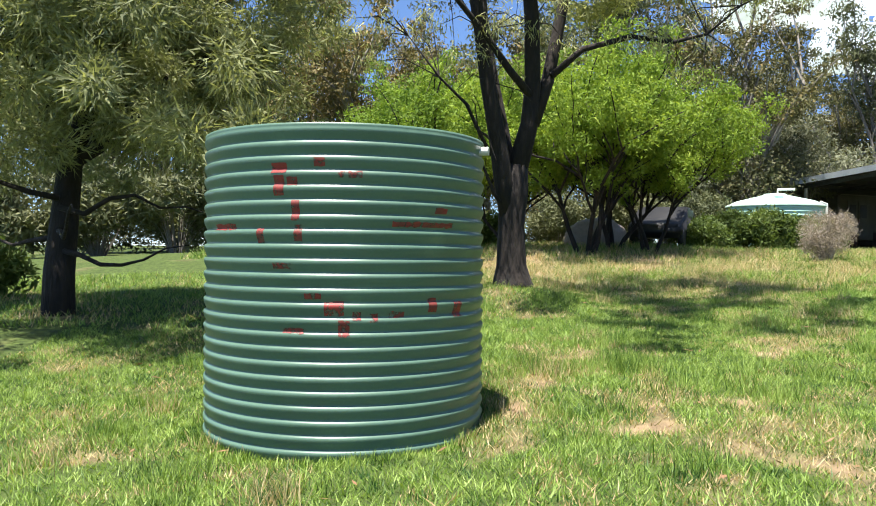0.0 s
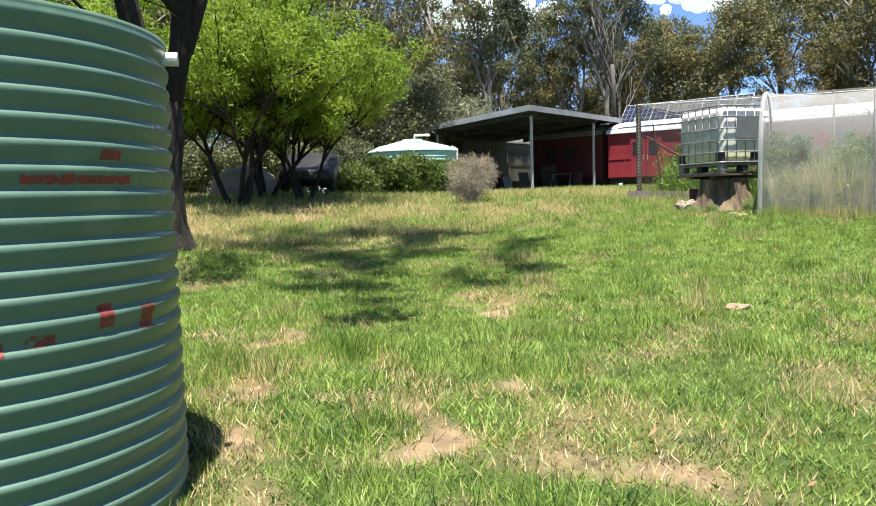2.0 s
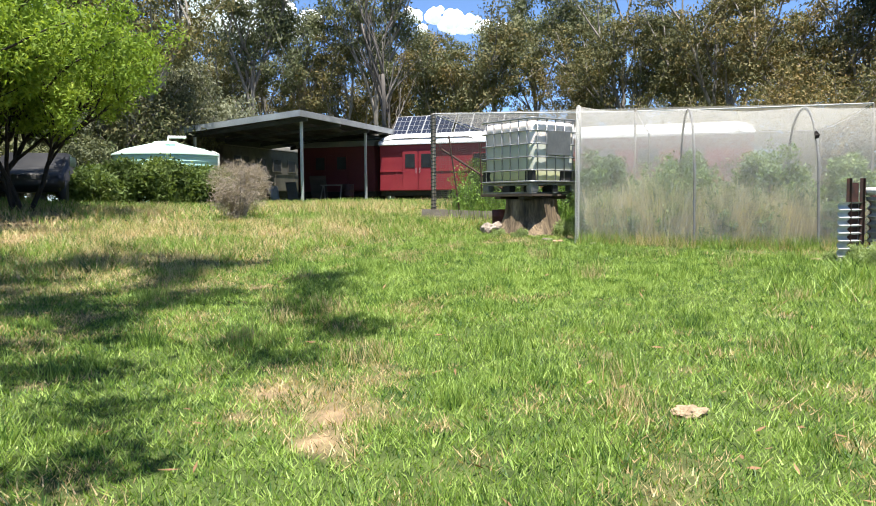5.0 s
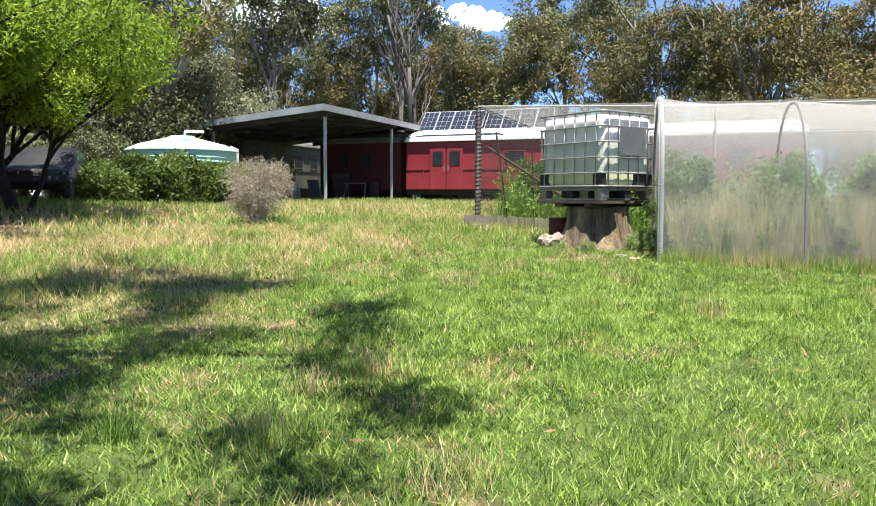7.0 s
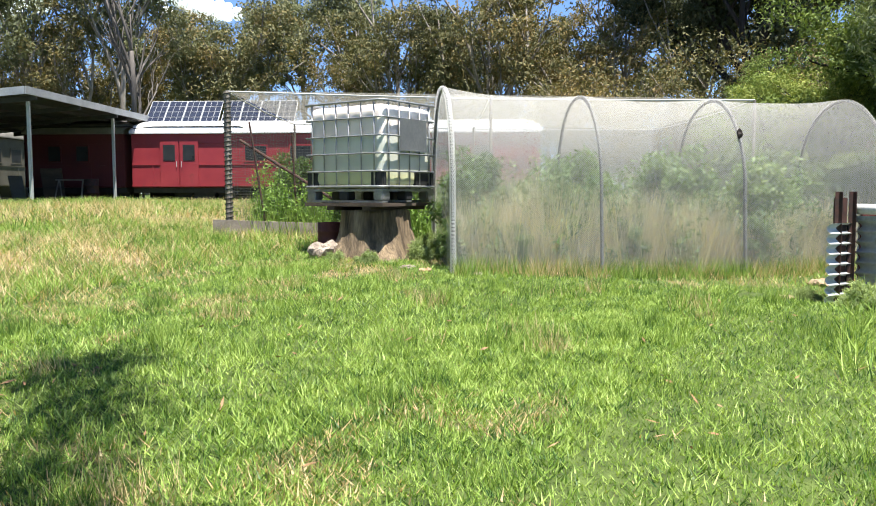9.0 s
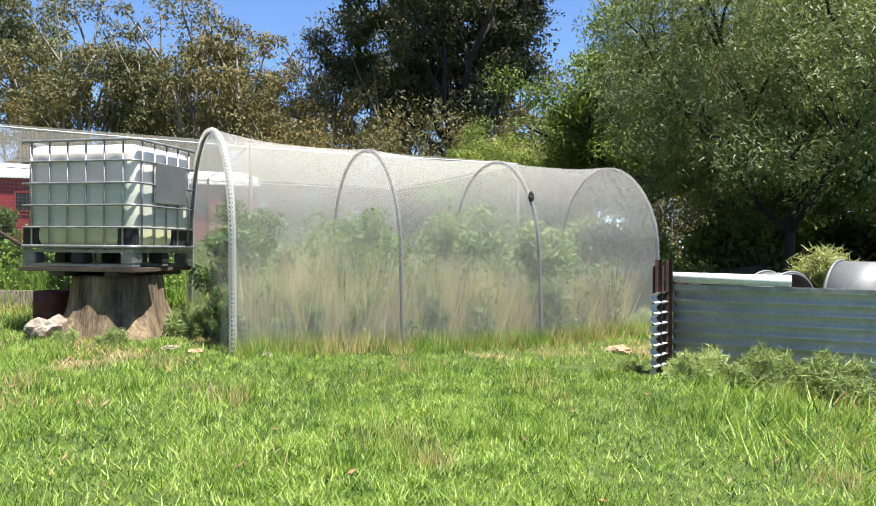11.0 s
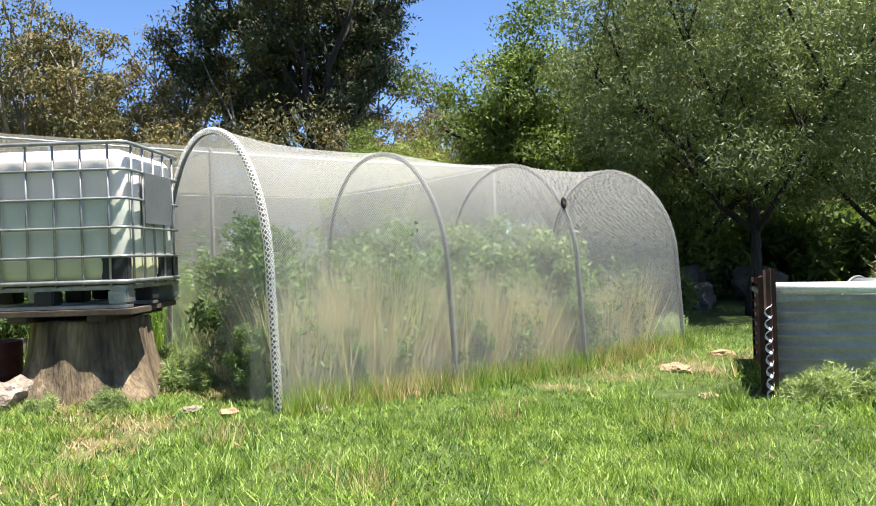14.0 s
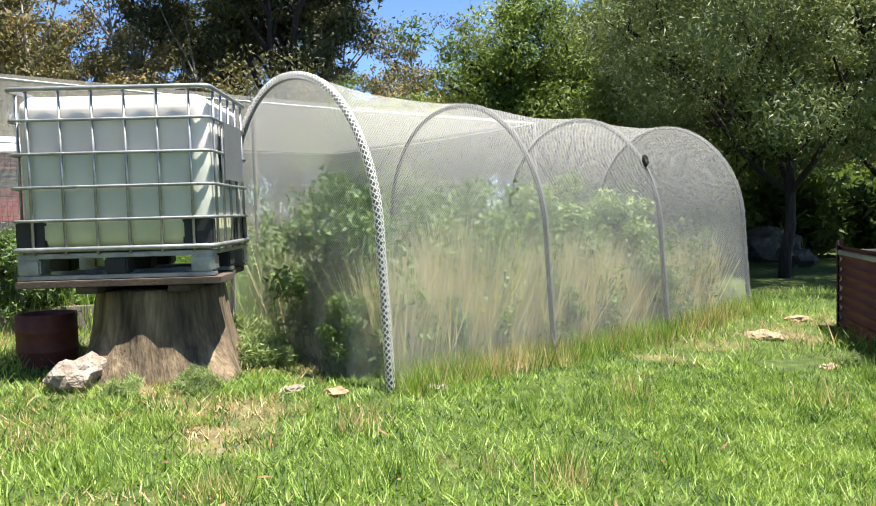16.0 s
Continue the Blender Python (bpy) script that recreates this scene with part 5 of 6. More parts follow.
# ---- trees near the walk ----
def fork_tree():
    """The dark tree by the tank: a trunk that forks low into four limbs, with a high open crown."""
    x, y = 0.98, 10.4
    z = gz(x, y)
    t = thing("forked_tree", "dark furrowed tree forking low into several limbs", "tree", pose(x, y, z))
    P = lambda px, h, dy=0.0: Vector((px - x, dy, h - z))
    bm = bmesh.new()
    tube(bm, [P(1.0, z - 0.15), P(0.99, z + 0.03), P(0.98, z + 0.25), P(0.97, 1.55), P(1.0, 1.95), P(1.04, 2.35)], [0.36, 0.26, 0.20, 0.175, 0.19, 0.15], 14)
    part("trunk", bm, M_BARK, t, smooth=True)
    limbs = [
        ([P(0.96, 1.6), P(0.86, 2.1, -0.1), P(0.76, 2.7, -0.2), P(0.62, 3.4, -0.3), P(0.52, 4.1, -0.3), P(0.3, 5.2, -0.5), P(-0.2, 6.3, -0.8)], [0.14, 0.13, 0.115, 0.10, 0.09, 0.06, 0.03]),
        ([P(0.94, 2.1), P(0.84, 2.8, 0.2), P(0.70, 3.6, 0.3), P(0.58, 4.5, 0.5), P(0.55, 5.6, 0.7), P(0.9, 6.8, 1.0)], [0.13, 0.12, 0.10, 0.085, 0.06, 0.03]),
        ([P(1.04, 2.3), P(1.20, 2.9), P(1.24, 3.4), P(1.20, 4.2, -0.2), P(1.1, 5.0, -0.4), P(1.5, 6.2, -0.9), P(2.1, 7.0, -1.4)], [0.15, 0.12, 0.11, 0.10, 0.085, 0.05, 0.025]),
        ([P(1.24, 2.9), P(1.45, 3.5, 0.1), P(1.60, 4.2, 0.2), P(1.75, 5.0, 0.2), P(2.4, 6.0, -0.2), P(3.2, 6.8, -0.8)], [0.10, 0.09, 0.08, 0.07, 0.045, 0.02]),
        ([P(1.50, 3.55), P(1.9, 3.9), P(2.5, 4.02, -0.2), P(3.0, 3.9, -0.4), P(3.35, 3.95, -0.6), P(3.7, 4.25, -0.8)], [0.05, 0.042, 0.034, 0.026, 0.018, 0.008]),
        ([P(1.28, 3.2), P(0.9, 3.55, -0.3), P(0.55, 3.95, -0.6), P(0.1, 4.35, -1.0), P(-0.4, 4.7, -1.3)], [0.055, 0.05, 0.04, 0.03, 0.015]),
        ([P(0.84, 2.3), P(0.6, 2.6, -0.2), P(0.35, 3.1, -0.3), P(0.0, 3.4, -0.5), P(-0.4, 3.9, -0.6)], [0.035, 0.028, 0.022, 0.015, 0.006]),
        ([P(1.75, 5.0, 0.2), P(2.7, 5.5, -0.9), P(3.5, 6.0, -1.9), P(4.1, 6.4, -2.6)], [0.06, 0.045, 0.03, 0.012]),
        ([P(1.5, 5.6, -0.5), P(1.9, 5.9, -1.6), P(2.3, 6.3, -2.6)], [0.05, 0.035, 0.012]),
        ([P(0.90, 1.75), P(0.72, 1.95, -0.25), P(0.55, 2.35, -0.35), P(0.5, 2.75, -0.4)], [0.03, 0.024, 0.016, 0.006])]
    for pts, r in limbs:
        part("limb", one_tube(pts, r, 9), M_BARK, t, smooth=True)
    rng = np.random.default_rng(21)
    tw = bmesh.new()
    ends = []
    for pts, r in limbs:
        for p in pts[3:]:
            for k in range(4):
                d = Vector(rng.normal(size=3)) * 0.5
                q = p + d + Vector((0, 0, -0.1))
                tube(tw, [p, p + d * 0.5 + Vector((0, 0, 0.08)), q], [0.010, 0.007, 0.003], 4)
                ends.append(q)
    tagged(part("twig_spray", tw, M_BARK, t), kind="stuff")
    ends = np.array([e for e in ends if e.z > 3.35 - z])
    # the high crown that shades the grass: clumps over its footprint
    clumps = []
    for cx, cy, n, s in ((0.6, 9.6, 7, 0.8), (1.8, 9.5, 8, 0.7), (2.0, 8.4, 5, 0.5), (1.4, 7.2, 3, 0.45), (2.9, 7.5, 2, 0.35), (4.0, 11.4, 18, 0.55), (3.0, 12.0, 20, 0.7),
                         (4.7, 10.9, 5, 0.35), (2.3, 10.9, 5, 0.7), (3.6, 8.9, 2, 0.45), (4.4, 8.7, 2, 0.45), (5.0, 9.3, 2, 0.35), (3.9, 8.0, 1, 0.3), (2.9, 6.7, 2, 0.25), (0.2, 11.0, 5, 0.7), (1.2, 5.8, 2, 0.3)):
        c = rng.normal(size=(n, 3)) * np.array([s, s, 0.5]) + np.array([cx - x, cy - y, 5.9 - z])
        clumps.append(c)
    clumps = np.concatenate(clumps)
    v = np.concatenate([leaves(clumps, 0.42, 360, 0.12, 0.040, rng, 0.3, 0.5, 0.1), leaves(ends, 0.25, 60, 0.12, 0.014, rng, 0.8, 0.8, 0.1)])
    np_mesh("crown", v, 3, L_SHEOAK, t)


fork_tree()

t = tree("she_oak", "grey-green she-oak with drooping needles and a dark trunk", 31, 7.4, 0.18, M_BARK, L_SHEOAK, forks=6, bare=0.42, spread=0.62, levels=2, clump=0.32, count=360, length=0.12, width=0.018, droop=0.15, squash=0.8, extra=200, hollow=0.15, skirt=230, low=0.2, radial=1.6, reach=0.40)
put(t, [(-4.06, 8.36, 1.0, 40)])
for c in list(t.children):
    if c.name.startswith("trunk"):
        rg = np.random.default_rng(5)
        for a0, zz in ((-20, 0.75), (-60, 0.95), (-5, 1.2), (150, 0.9), (200, 1.3)):
            a = radians(a0 - 40)
            p = [Vector((0, 0, zz))]
            for k in range(6):
                p.append(p[-1] + Vector((0.28 * math.cos(a), 0.28 * math.sin(a), float(rg.normal()) * 0.09 + 0.02)))
            part("dead_limb", one_tube(p, [0.035, 0.03, 0.024, 0.018, 0.013, 0.009, 0.004], 6), M_BARK, t, smooth=True)

bright = tree("leafy_tree", "bright yellow-green leafy tree on several thin stems", 41, 7.2, 0.075, M_BARK, L_BRIGHT, forks=4, bare=0.34, spread=0.5, levels=2, clump=0.40, count=170, length=0.115, width=0.045, droop=0.2, extra=100, stems=4, hollow=0.35, skin=0.6)
put(bright, [(3.9, 20.6, 1.0, 0), (5.0, 22.4, 1.0, 80), (5.9, 21.8, 0.82, 200), (-0.4, 24.0, 1.05, 140), (2.2, 23.4, 0.85, 260)])

wattle = tree("wattle_tree", "large wattle with silvery green feathery foliage", 51, 8.2, 0.10, M_BARK, L_WATTLE, forks=6, bare=0.26, spread=0.60, levels=2, clump=0.52, count=300, length=0.09, width=0.026, droop=0.3, squash=0.65, extra=90, hollow=0.4, skin=0.9, skirt=190, low=0.22, reach=0.33)
put(wattle, [(15.3, 4.1, 0.92, 25), (17.6, 0.2, 0.95, 130), (19.2, 3.2, 0.75, 250)])
green = tree("dense_green_tree", "dense mid-green tree behind the net tunnel", 61, 9.0, 0.17, M_BARK, L_GREEN, forks=5, bare=0.22, spread=0.55, levels=2, clump=0.72, count=330, length=0.13, width=0.065, droop=0.2, squash=0.7, extra=50, hollow=0.4, skin=0.8)
put(green, [(21.4, 5.4, 0.78, 0), (20.3, 2.6, 0.80, 100), (23.4, 7.3, 0.52, 160), (25.5, 2.2, 0.95, 200), (29.5, 9.6, 0.58, 290), (24.5, -1.5, 1.0, 40)])
greyt = tree("grey_leaved_tree", "broad grey-green tree behind the pale water tank", 66, 7.4, 0.16, M_BARKGREY, L_GREYTREE, forks=6, bare=0.2, spread=0.65, levels=2, clump=0.8, count=230, length=0.22, width=0.07, extra=30, hollow=0.4, skin=0.9)
put(greyt, [(17.2, 38.5, 1.08, 0), (13.0, 39.0, 0.9, 80), (9.6, 36.0, 0.8, 170), (21.0, 46.5, 1.05, 240)])

# ---- the far bush ----
GUMS = [tree("gum_tree", "slender tall eucalypt with grey-green foliage on a long trunk" if k == 1 else "tall eucalypt with sparse olive and bronze foliage", 70 + k, 16.5 if k == 1 else 15.0, 0.19 if k == 1 else 0.24, M_BARKGREY, (L_GUM, L_GUMGREY, L_GUM)[k], forks=5, bare=0.5 if k == 1 else 0.32, spread=0.34 if k == 1 else 0.42, levels=2, clump=0.80, count=112, length=0.20, width=0.095, droop=0.35, squash=0.62, extra=22 if k == 1 else 42, hollow=0.45, far=True, skin=1.2) for k in range(3)]
DARK = tree("dark_gum_tree", "very tall dense dark-leaved eucalypt", 77, 21.0, 0.36, M_BARK, L_DARKGUM, forks=6, bare=0.2, spread=0.5, levels=2, clump=1.2, count=330, length=0.30, width=0.12, droop=0.4, squash=0.7, extra=70, hollow=0.4, skin=0.9)
SCRUB = tree("scrub_tree", "low bushy eucalypt scrub", 79, 7.5, 0.11, M_BARKGREY, L_GUM, forks=5, bare=0.14, spread=0.6, levels=2, clump=0.95, count=92, length=0.17, width=0.09, droop=0.3, squash=0.7, extra=10, hollow=0.45, skirt=34, far=True, skin=1.0)
rng = np.random.default_rng(99)
spots = [[], [], []]
scrub = []
for b0, b1, d, n, s in ((-33, 24, 34, 11, 0.95), (-34, 26, 44, 7, 1.15), (25, 80, 54, 13, 0.95), (24, 82, 63, 10, 1.2), (82, 132, 47, 9, 0.9), (80, 134, 58, 8, 1.2)):
    for k in range(n):
        b = radians(b0 + (b1 - b0) * (k + 0.5 + 0.5 * (rng.random() - 0.5)) / n)
        r = d * (0.94 + 0.12 * rng.random())
        spots[int(rng.integers(0, 3))].append((2 + r * math.sin(b), 5 + r * math.cos(b), s * (0.78 + 0.42 * rng.random()), float(rng.random() * 360)))
for b0, b1, d, n in ((-32, 24, 33, 10), (66, 130, 36, 10), (-32, 24, 41, 4), (24, 82, 58, 10), (60, 134, 44, 8), (-33, 130, 75, 7)):
    for k in range(n):
        b = radians(b0 + (b1 - b0) * (k + rng.random()) / n)
        scrub.append((2 + d * math.sin(b), 5 + d * math.cos(b), (0.8 + 0.5 * rng.random()) * (1.4 if d > 70 else 0.8), float(rng.random() * 360)))
for b, r, s, k in ((58, 52, 1.05, 0), (64, 50, 1.15, 2), (70, 53, 1.2, 0), (30, 50, 1.2, 1), (34, 52, 1.15, 1), (39, 50, 1.2, 1), (44, 54, 1.1, 0), (16, 46, 0.85, 1), (21, 47, 0.8, 1)):
    spots[k].append((2 + r * math.sin(radians(b)), 5 + r * math.cos(radians(b)), s, b * 37.0))
for sp in spots:  # the gap of sky beside the dark tree
    sp[:] = [q for q in sp if not 92.5 < math.degrees(math.atan2(q[0] - 4.5, q[1] - 9.5)) < 98.5]
for g, sp in zip(GUMS, spots):
    put(g, sp)
put(SCRUB, scrub + [(30, 3, 0.75, 15), (31, -1, 0.85, 100), (29, -5, 0.9, 200), (34, 7, 0.8, 300), (27, -8.5, 0.9, 50)])
put(DARK, [(50.2, 10.8, 1.12, 0)])


def dead_tree(x, y):
    z = gz(x, y)
    t = thing("dead_tree", "tall leafless dead tree with bleached branches", "tree", pose(x, y, z))
    rg = np.random.default_rng(8)
    for lean, h, r in (((0.02, 0.01), 15.5, 0.18), ((-0.06, 0.05), 13.0, 0.12)):
        bm, limbs, twigs, tips = branching(rg, (0, 0, -0.1), lean, h, r, 3, 0.5, 0.19, 3, 0.12)
        part("trunk", bm, M_DEADWOOD, t, smooth=True)
        for lb in limbs:
            part("limb", lb, M_DEADWOOD, t, smooth=True)
        tagged(part("twig_spray", twigs, M_DEADWOOD, t, smooth=True), kind="stuff")


dead_tree(31.6, 40.5)

# ---- shrubs ----
t = shrub("twiggy_bush", "leafless-looking grey-mauve twiggy bush", 81, (0.78, 0.72, 1.35), 240, L_GREYBUSH, 0.10, 0.010, clumps=44)
put(t, [(9.1, 18.3, 1.0, 0)])
t = shrub("hedge_bush", "dense dark green bush in front of the pale tank", 82, (1.9, 1.2, 1.5), 300, L_HEDGE, 0.15, 0.065, clumps=46)
put(t, [(11.6, 26.6, 1.0, 25), (13.5, 27.8, 0.85, 80), (9.6, 26.6, 0.95, 190)])
t = shrub("grey_shrub", "dry grey-green scrubby shrub", 83, (1.6, 1.3, 2.3), 200, L_GUMGREY, 0.17, 0.055, clumps=40)
put(t, [(9.4, 29.5, 1.0, 0), (7.2, 29.0, 1.1, 70), (4.6, 29.5, 1.0, 130), (15.8, 34.5, 1.0, 220), (10.9, 32.5, 1.1, 10), (-9.0, 27.0, 1.5, 80), (-12.0, 27.5, 1.6, 190), (-14.8, 26.0, 1.5, 20), (-6.2, 28.0, 1.4, 320), (-3.0, 29.0, 1.2, 40), (0.6, 29.5, 1.1, 300)])
t = shrub("weed_clump", "leafy green weed clump by the garden bed", 84, (0.30, 0.30, 0.36), 190, L_PALEWEED, 0.075, 0.011, clumps=24, twigs=L_PALEWEED, category="weeds")
put(t, [(9.75, 6.45, 0.85, 0), (9.6, 6.0, 1.0, 60), (9.35, 5.5, 1.0, 130), (9.15, 4.9, 1.2, 200), (10.15, 6.9, 0.45, 250), (9.85, 11.75, 0.45, 20), (9.9, 11.35, 0.5, 90), (11.1, 11.1, 0.9, 150), (10.6, 10.95, 0.8, 180), (13.0, 6.3, 0.9, 10)])
t = shrub("garden_shrub", "leafy green shrub growing inside the net tunnel", 85, (0.46, 0.46, 1.55), 220, L_TUNNELWEED, 0.06, 0.028, clumps=38)
put(t, [(10.75, 10.45, 1.0, 0), (11.5, 9.5, 1.0, 60), (12.1, 8.5, 1.05, 120), (12.7, 7.6, 0.95, 200), (11.0, 9.4, 0.75, 300), (10.45, 9.75, 0.40, 33), (11.15, 8.75, 0.50, 140), (11.95, 7.55, 0.48, 250), (10.25, 10.4, 0.45, 190), (12.2, 14.2, 0.9, 0), (12.8, 12.6, 0.9, 40), (11.8, 12.9, 0.7, 90)])
t = shrub("dark_bush", "low dark bush in the tree shade", 86, (1.1, 0.9, 1.0), 190, L_HEDGE, 0.14, 0.06, clumps=30)
put(t, [(8.6, 25.6, 1.0, 0), (17.5, 6.5, 1.4, 50), (19.5, 3.5, 1.5, 90), (21, 8.5, 1.6, 150), (-6.6, 10.6, 1.0, 200), (-3.6, 26, 1.3, 20), (1.5, 26.5, 1.2, 70), (20.5, 1.0, 1.8, 0), (22.5, -1.0, 2.0, 60), (24, 1.5, 2.0, 120), (19, -1.0, 1.6, 170), (26, -4, 2.4, 10), (15.5, 5.6, 0.8, 30)])

# ---- clutter ----
def stone(name, label, x, y, size, seed, mat, sink=0.3, cat="stone", group=""):
    ob = part(name, lump(seed, size, 0.5), mat, smooth=False)
    ob.matrix_basis = pose(x, y, gz(x, y) + size[2] * (1 - 2 * sink), 0, 0, seed * 47)
    return tagged(ob, label, cat, group)


stone("rock", "pale crumbling rock against the stump's roots", 10.05, 12.02, (0.16, 0.13, 0.13), 3, M_ROCK, 0.25)
for k, (x, y, s, m) in enumerate(((9.85, 10.78, 0.085, M_ROCK), (9.78, 10.52, 0.085, M_BRICK), (9.80, 9.92, 0.07, M_ROCK), (10.35, 9.25, 0.075, M_BRICK), (10.64, 8.85, 0.065, M_ROCK), (11.3, 6.85, 0.15, M_CLOD), (11.9, 6.15, 0.12, M_BRICK), (10.1, 7.1, 0.08, M_CLOD), (4.13, 5.39, 0.085, M_CLOD))):
    stone("edging_stone", "flat pale stone lying in the grass" if m is M_ROCK else "dry tan clod of earth in the grass" if m is M_CLOD else "broken reddish brick lying in the grass", x, y, (s, s * 0.75, s * 0.34), 11 + k, m, 0.38, group="loose stones")
_b = part("edging_board", boxes(((0, 0, 0.03), (0.55, 0.05, 0.06)), bevel=0.006), M_BRICK)
_b.matrix_basis = pose(12.30, 6.50, gz(12.3, 6.5), 0, 0, -54)
tagged(_b, "short orange-stained board at the tunnel's foot", "board")
_p = thing("planter_drum", "rusty dark red drum beside the stump", "drum", pose(10.75, 12.42, gz(10.75, 12.42)))
part("drum_wall", lathe([(0.19, 0.0), (0.19, 0.09), (0.198, 0.10), (0.19, 0.11), (0.19, 0.22), (0.198, 0.23), (0.19, 0.24), (0.19, 0.34), (0.175, 0.34), (0.175, 0.05)], 32), surf("rusty_red_drum", (0.10, 0.02, 0.015), (0.17, 0.045, 0.03), 8, 0.7, bump=0.3), _p, smooth=True)
part("drum_base", lathe([(0.175, 0.05), (0.005, 0.05)], 32), M_IRON, _p)


def half_barrel(x, y, z, turn, r, ln):
    t = thing("half_barrel", "grey half-round plastic cover lying on the garden bed", "cover", pose(x, y, z, 0, 0, turn), group="covers on the bed")
    bm = bmesh.new()
    rings = []
    for rr in (r, r - 0.012):
        for u in (-ln / 2, ln / 2):
            rings.append([bm.verts.new((u, rr * math.cos(math.pi * k / 20), rr * math.sin(math.pi * k / 20))) for k in range(21)])
    a, b, c, d = rings
    for k in range(20):
        bm.faces.new((a[k], b[k], b[k + 1], a[k + 1]))
        bm.faces.new((c[k], c[k + 1], d[k + 1], d[k]))
        bm.faces.new((a[k], a[k + 1], c[k + 1], c[k]))
        bm.faces.new((b[k], d[k], d[k + 1], b[k + 1]))
    part("shell", bm, M_LABEL, t, smooth=True)
    for u in (-ln / 2 + 0.02, ln / 2 - 0.02):
        part("rim", one_tube([(u, (r + 0.008) * math.cos(math.pi * k / 20), (r + 0.008) * math.sin(math.pi * k / 20)) for k in range(21)], 0.012, 6), M_LABEL, t, smooth=True)


half_barrel(10.22, 5.68, 1.24, 30, 0.26, 0.30)
half_barrel(10.05, 5.05, 1.24, 50, 0.36, 0.45)
_r = part("plastic_pipe", one_tube([(-0.45, 0, 0), (0.5, 0.02, 0.01)], 0.045, 12), M_WHITEPLASTIC, smooth=True)
_r.matrix_basis = pose(9.97, 6.13, 1.445, 0, 0, 68)
tagged(_r, "white plastic pipe along the garden bed", "pipe")
t = shrub("straw_plant", "yellowing seeding plant in the garden bed", 88, (0.40, 0.35, 0.5), 160, leaf_mat("straw_leaves", [(0.1, (0.10, 0.12, 0.04)), (0.9, (0.30, 0.31, 0.15))]), 0.08, 0.012, clumps=26, category="plant")
t.matrix_basis = pose(10.45, 5.2, 1.22)


def log_pile(x, y):
    t = thing("fallen_log", "fallen pale log with torn roots in the tree shade", "log", pose(x, y, gz(x, y), 0, 0, -35))
    part("log_body", one_tube([(-1.6, 0, 0.3), (-0.6, 0.05, 0.36), (0.5, -0.03, 0.4), (1.2, 0.1, 0.6)], [0.22, 0.22, 0.26, 0.36], 14), M_MOSSROCK, t, smooth=True)
    rg = np.random.default_rng(4)
    for k in range(9):
        a = 2 * math.pi * k / 9
        part("root", one_tube([(1.15, 0.1 + 0.2 * math.cos(a), 0.6 + 0.2 * math.sin(a)), (1.4, 0.1 + 0.5 * math.cos(a), 0.6 + 0.45 * math.sin(a)), (1.35 + 0.3 * float(rg.random()), 0.1 + 0.8 * math.cos(a), max(0.05, 0.6 + 0.75 * math.sin(a)))], [0.10, 0.06, 0.02], 7), M_DEADWOOD, t, smooth=True)


log_pile(18.6, 3.6)
for k, (x, y, s) in enumerate(((16.6, 4.6, 0.5), (18.3, 2.4, 0.6), (17.0, 2.8, 0.35))):
    stone("boulder", "dark mossy boulder in the tree shade", x, y, (s, s * 0.8, s * 0.6), 40 + k, M_MOSSROCK, 0.2, "boulder", "boulders under the trees")


def old_car(x, y, turn):
    """A dark parked car in the shade: body, cabin, panes, wheels."""
    t = thing("parked_car", "black old car parked in the tree shade", "car", pose(x, y, gz(x, y), 0, 0, turn))
    M_CARBLACK = surf("dull_black_car_paint", (0.008, 0.008, 0.009), (0.015, 0.015, 0.016), 2, 0.55, bump=0.02)
    bm = bmesh.new()
    side = [(-2.1, 0.35), (-2.15, 0.7), (-1.9, 0.85), (-1.0, 0.95), (-0.5, 1.38), (0.9, 1.40), (1.5, 0.98), (2.1, 0.90), (2.15, 0.35)]
    L = [bm.verts.new((u, -0.8, h)) for u, h in side]
    R = [bm.verts.new((u, 0.8, h)) for u, h in side]
    bm.faces.new(L)
    bm.faces.new(list(reversed(R)))
    for k in range(len(side)):
        bm.faces.new((L[k], R[k], R[(k + 1) % 9], L[(k + 1) % 9]))
    bmesh.ops.bevel(bm, geom=bm.edges[:], offset=0.08, segments=2, affect="EDGES")
    part("body", bm, M_CARBLACK, t, smooth=True)
    for s in (-1, 1):
        part("side_window", boxes(((0.15, s * 0.80, 1.17), (1.3, 0.02, 0.28)), bevel=0.005), M_GLASSDARK, t)
        for u in (-1.35, 1.35):
            bm = lathe([(0.05, 0.09), (0.20, 0.08), (0.30, 0.09), (0.32, 0.05), (0.32, -0.05), (0.30, -0.09), (0.05, -0.09)], 24, True)
            bm.transform(pose(u, s * 0.74, 0.32, 90))
            part("wheel", bm, M_BLACKPL, t, smooth=True)


old_car(7.6, 26.2, 65)
_t = part("tarpaulin", lump(9, (1.0, 0.8, 0.62), 0.18, 4), surf("faded_tan_tarpaulin", (0.26, 0.22, 0.19), (0.34, 0.29, 0.26), 2, 0.75, fine=12, bump=0.5, dist=0.03), smooth=True)
_t.matrix_basis = pose(5.0, 24.9, gz(5.0, 24.9) + 0.25)
tagged(_t, "heap under a faded tan tarpaulin", "tarpaulin")


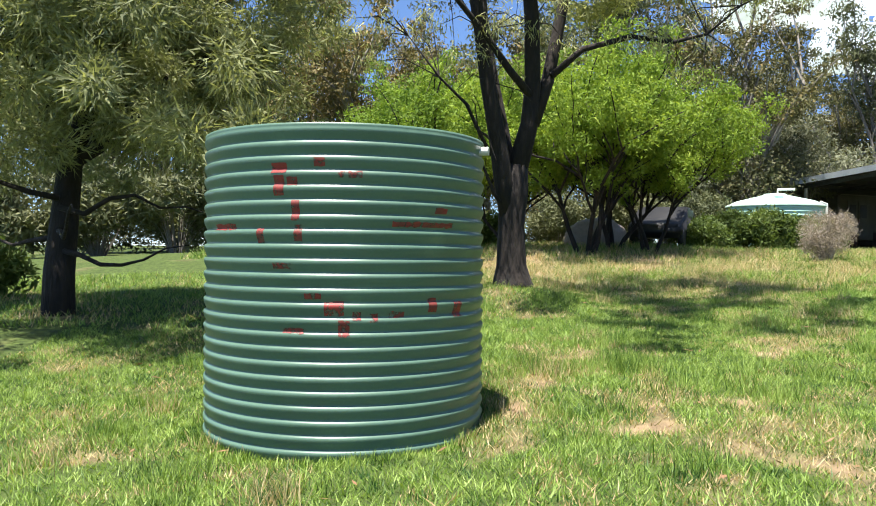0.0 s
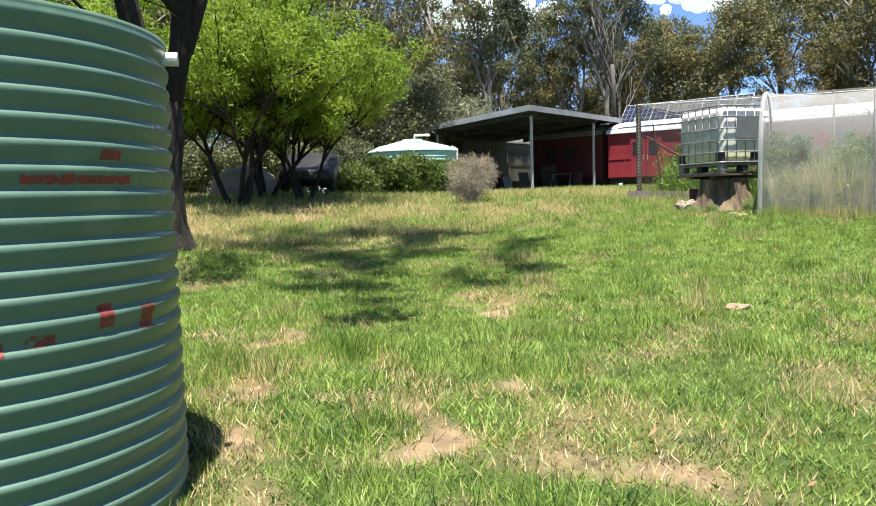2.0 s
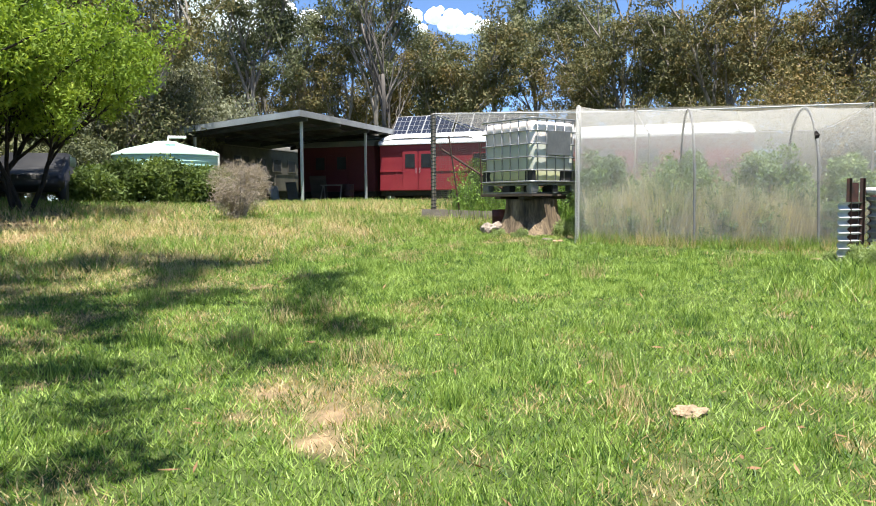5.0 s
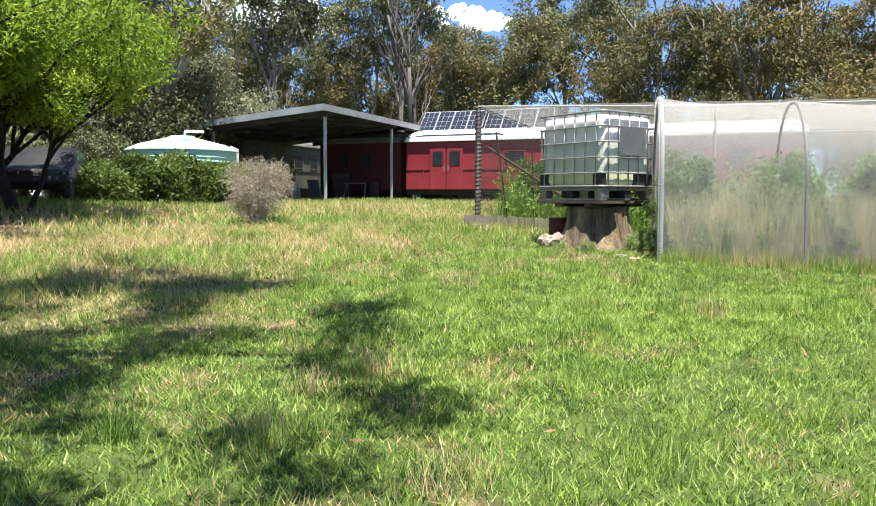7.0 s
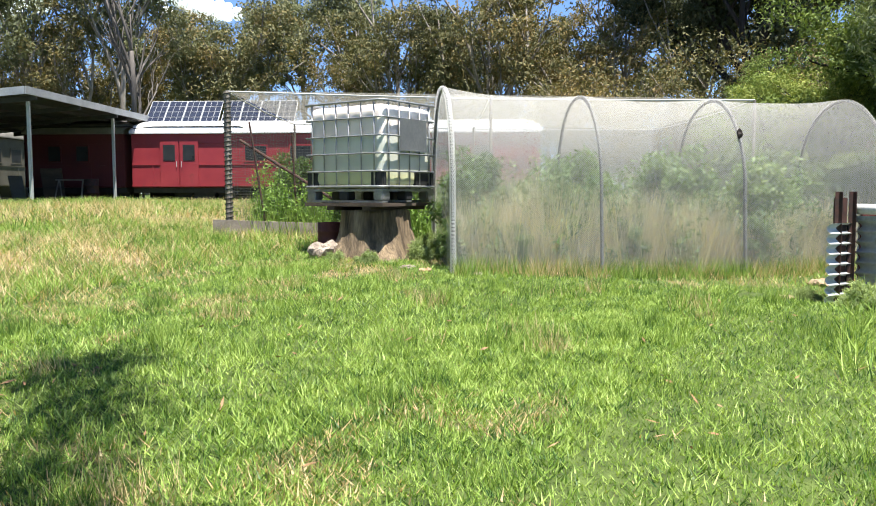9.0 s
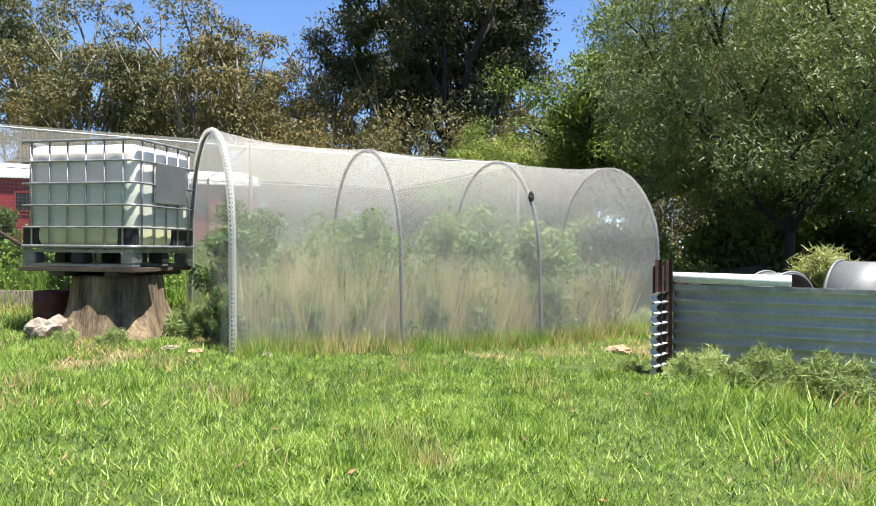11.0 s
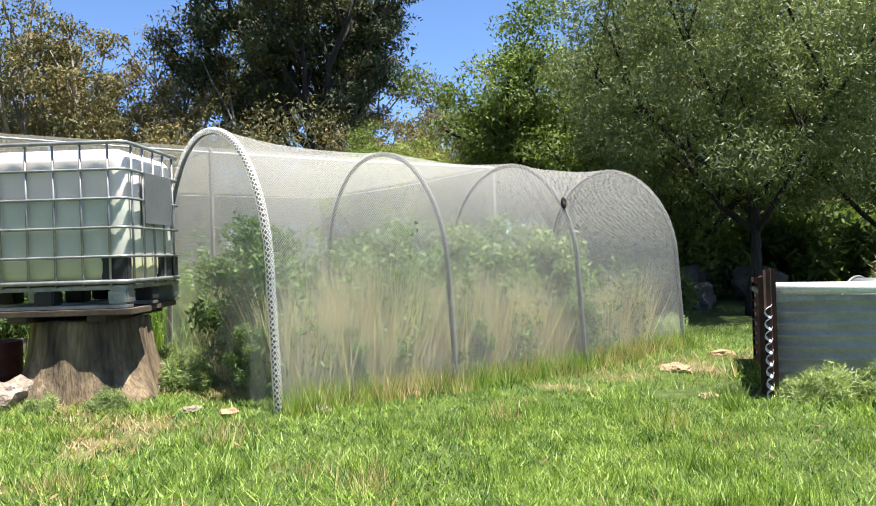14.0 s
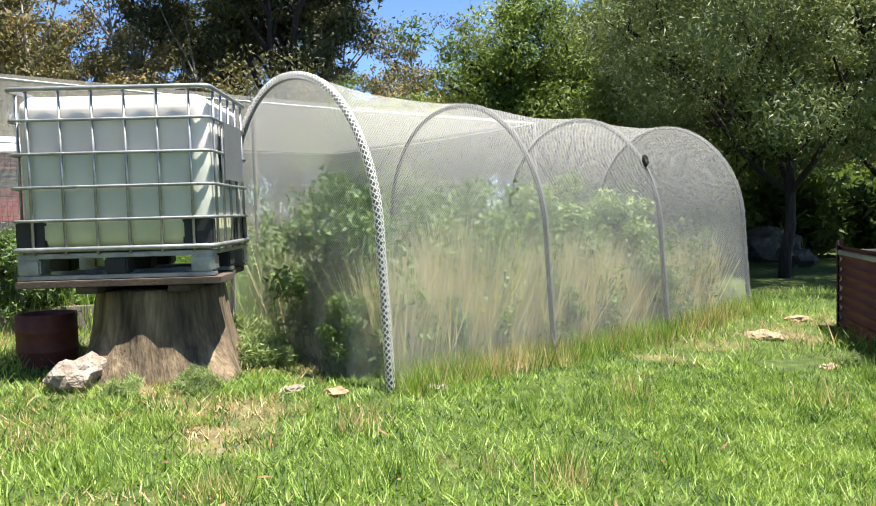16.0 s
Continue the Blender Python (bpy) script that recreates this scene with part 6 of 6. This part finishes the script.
# ---- leaf litter ----
def litter():
    rg = np.random.default_rng(17)
    n = 520
    x, y = -2.5 + 12 * rg.random(n), 2.2 + 10 * rg.random(n)
    p = np.stack([x, y, land(x, y) + 0.025 + 0.03 * rg.random(n)], -1)
    a = rg.random(n) * 6.283
    d = np.stack([np.cos(a), np.sin(a), 0.3 * rg.normal(size=n)], -1) * (0.018 + 0.03 * rg.random(n))[:, None]
    s = np.stack([-np.sin(a), np.cos(a), 0.4 * rg.normal(size=n)], -1) * 0.007
    ob = np_mesh("fallen_leaves", np.stack([p - d, p + s, p + d, p - s], 1).reshape(-1, 3), 4, leaf_mat("fallen_gum_leaves", [(0.2, (0.13, 0.07, 0.04)), (0.6, (0.26, 0.15, 0.08)), (0.95, (0.42, 0.33, 0.22))], gain=1.0, trans=0.1))
    tagged(ob, "brown fallen gum leaves scattered on the grass", "leaf litter", kind="stuff")


litter()


# ---- clouds ----
def cloud(x, y, z, size, seed):
    rg = np.random.default_rng(seed)
    bm = bmesh.new()
    for k in range(44):
        c = Vector(rg.normal(size=3)) * 0.45
        c = Vector((c.x * size[0], c.y * size[0] * 0.5, abs(c.z) * size[1]))
        b2 = bmesh.ops.create_icosphere(bm, subdivisions=2, radius=1.0)["verts"]
        r = size[1] * (0.22 + 0.33 * float(rg.random()))
        for v in b2:
            n = v.co.copy()
            v.co = c + n * r * (1 + 0.25 * noise.noise(n * 2.2 + c * 0.02) + 0.12 * noise.noise(n * 6 + c * 0.02))
    ob = part("cloud", bm, M_CLOUD, smooth=True)
    ob.matrix_basis = pose(x, y, z)
    return tagged(ob, "white fair-weather cumulus cloud", "cloud", "clouds", "structure")


for b, d, z, sw, sh, sd in ((25, 900, 262, 130, 55, 1), (30, 950, 205, 80, 40, 7), (38, 1000, 275, 60, 22, 2), (18, 1000, 330, 70, 25, 5), (-25, 1000, 330, 90, 30, 6), (45, 1100, 238, 60, 20, 3), (78, 1100, 395, 60, 18, 4)):
    cloud(d * math.sin(radians(b)), d * math.cos(radians(b)), z, (sw, sh), sd)
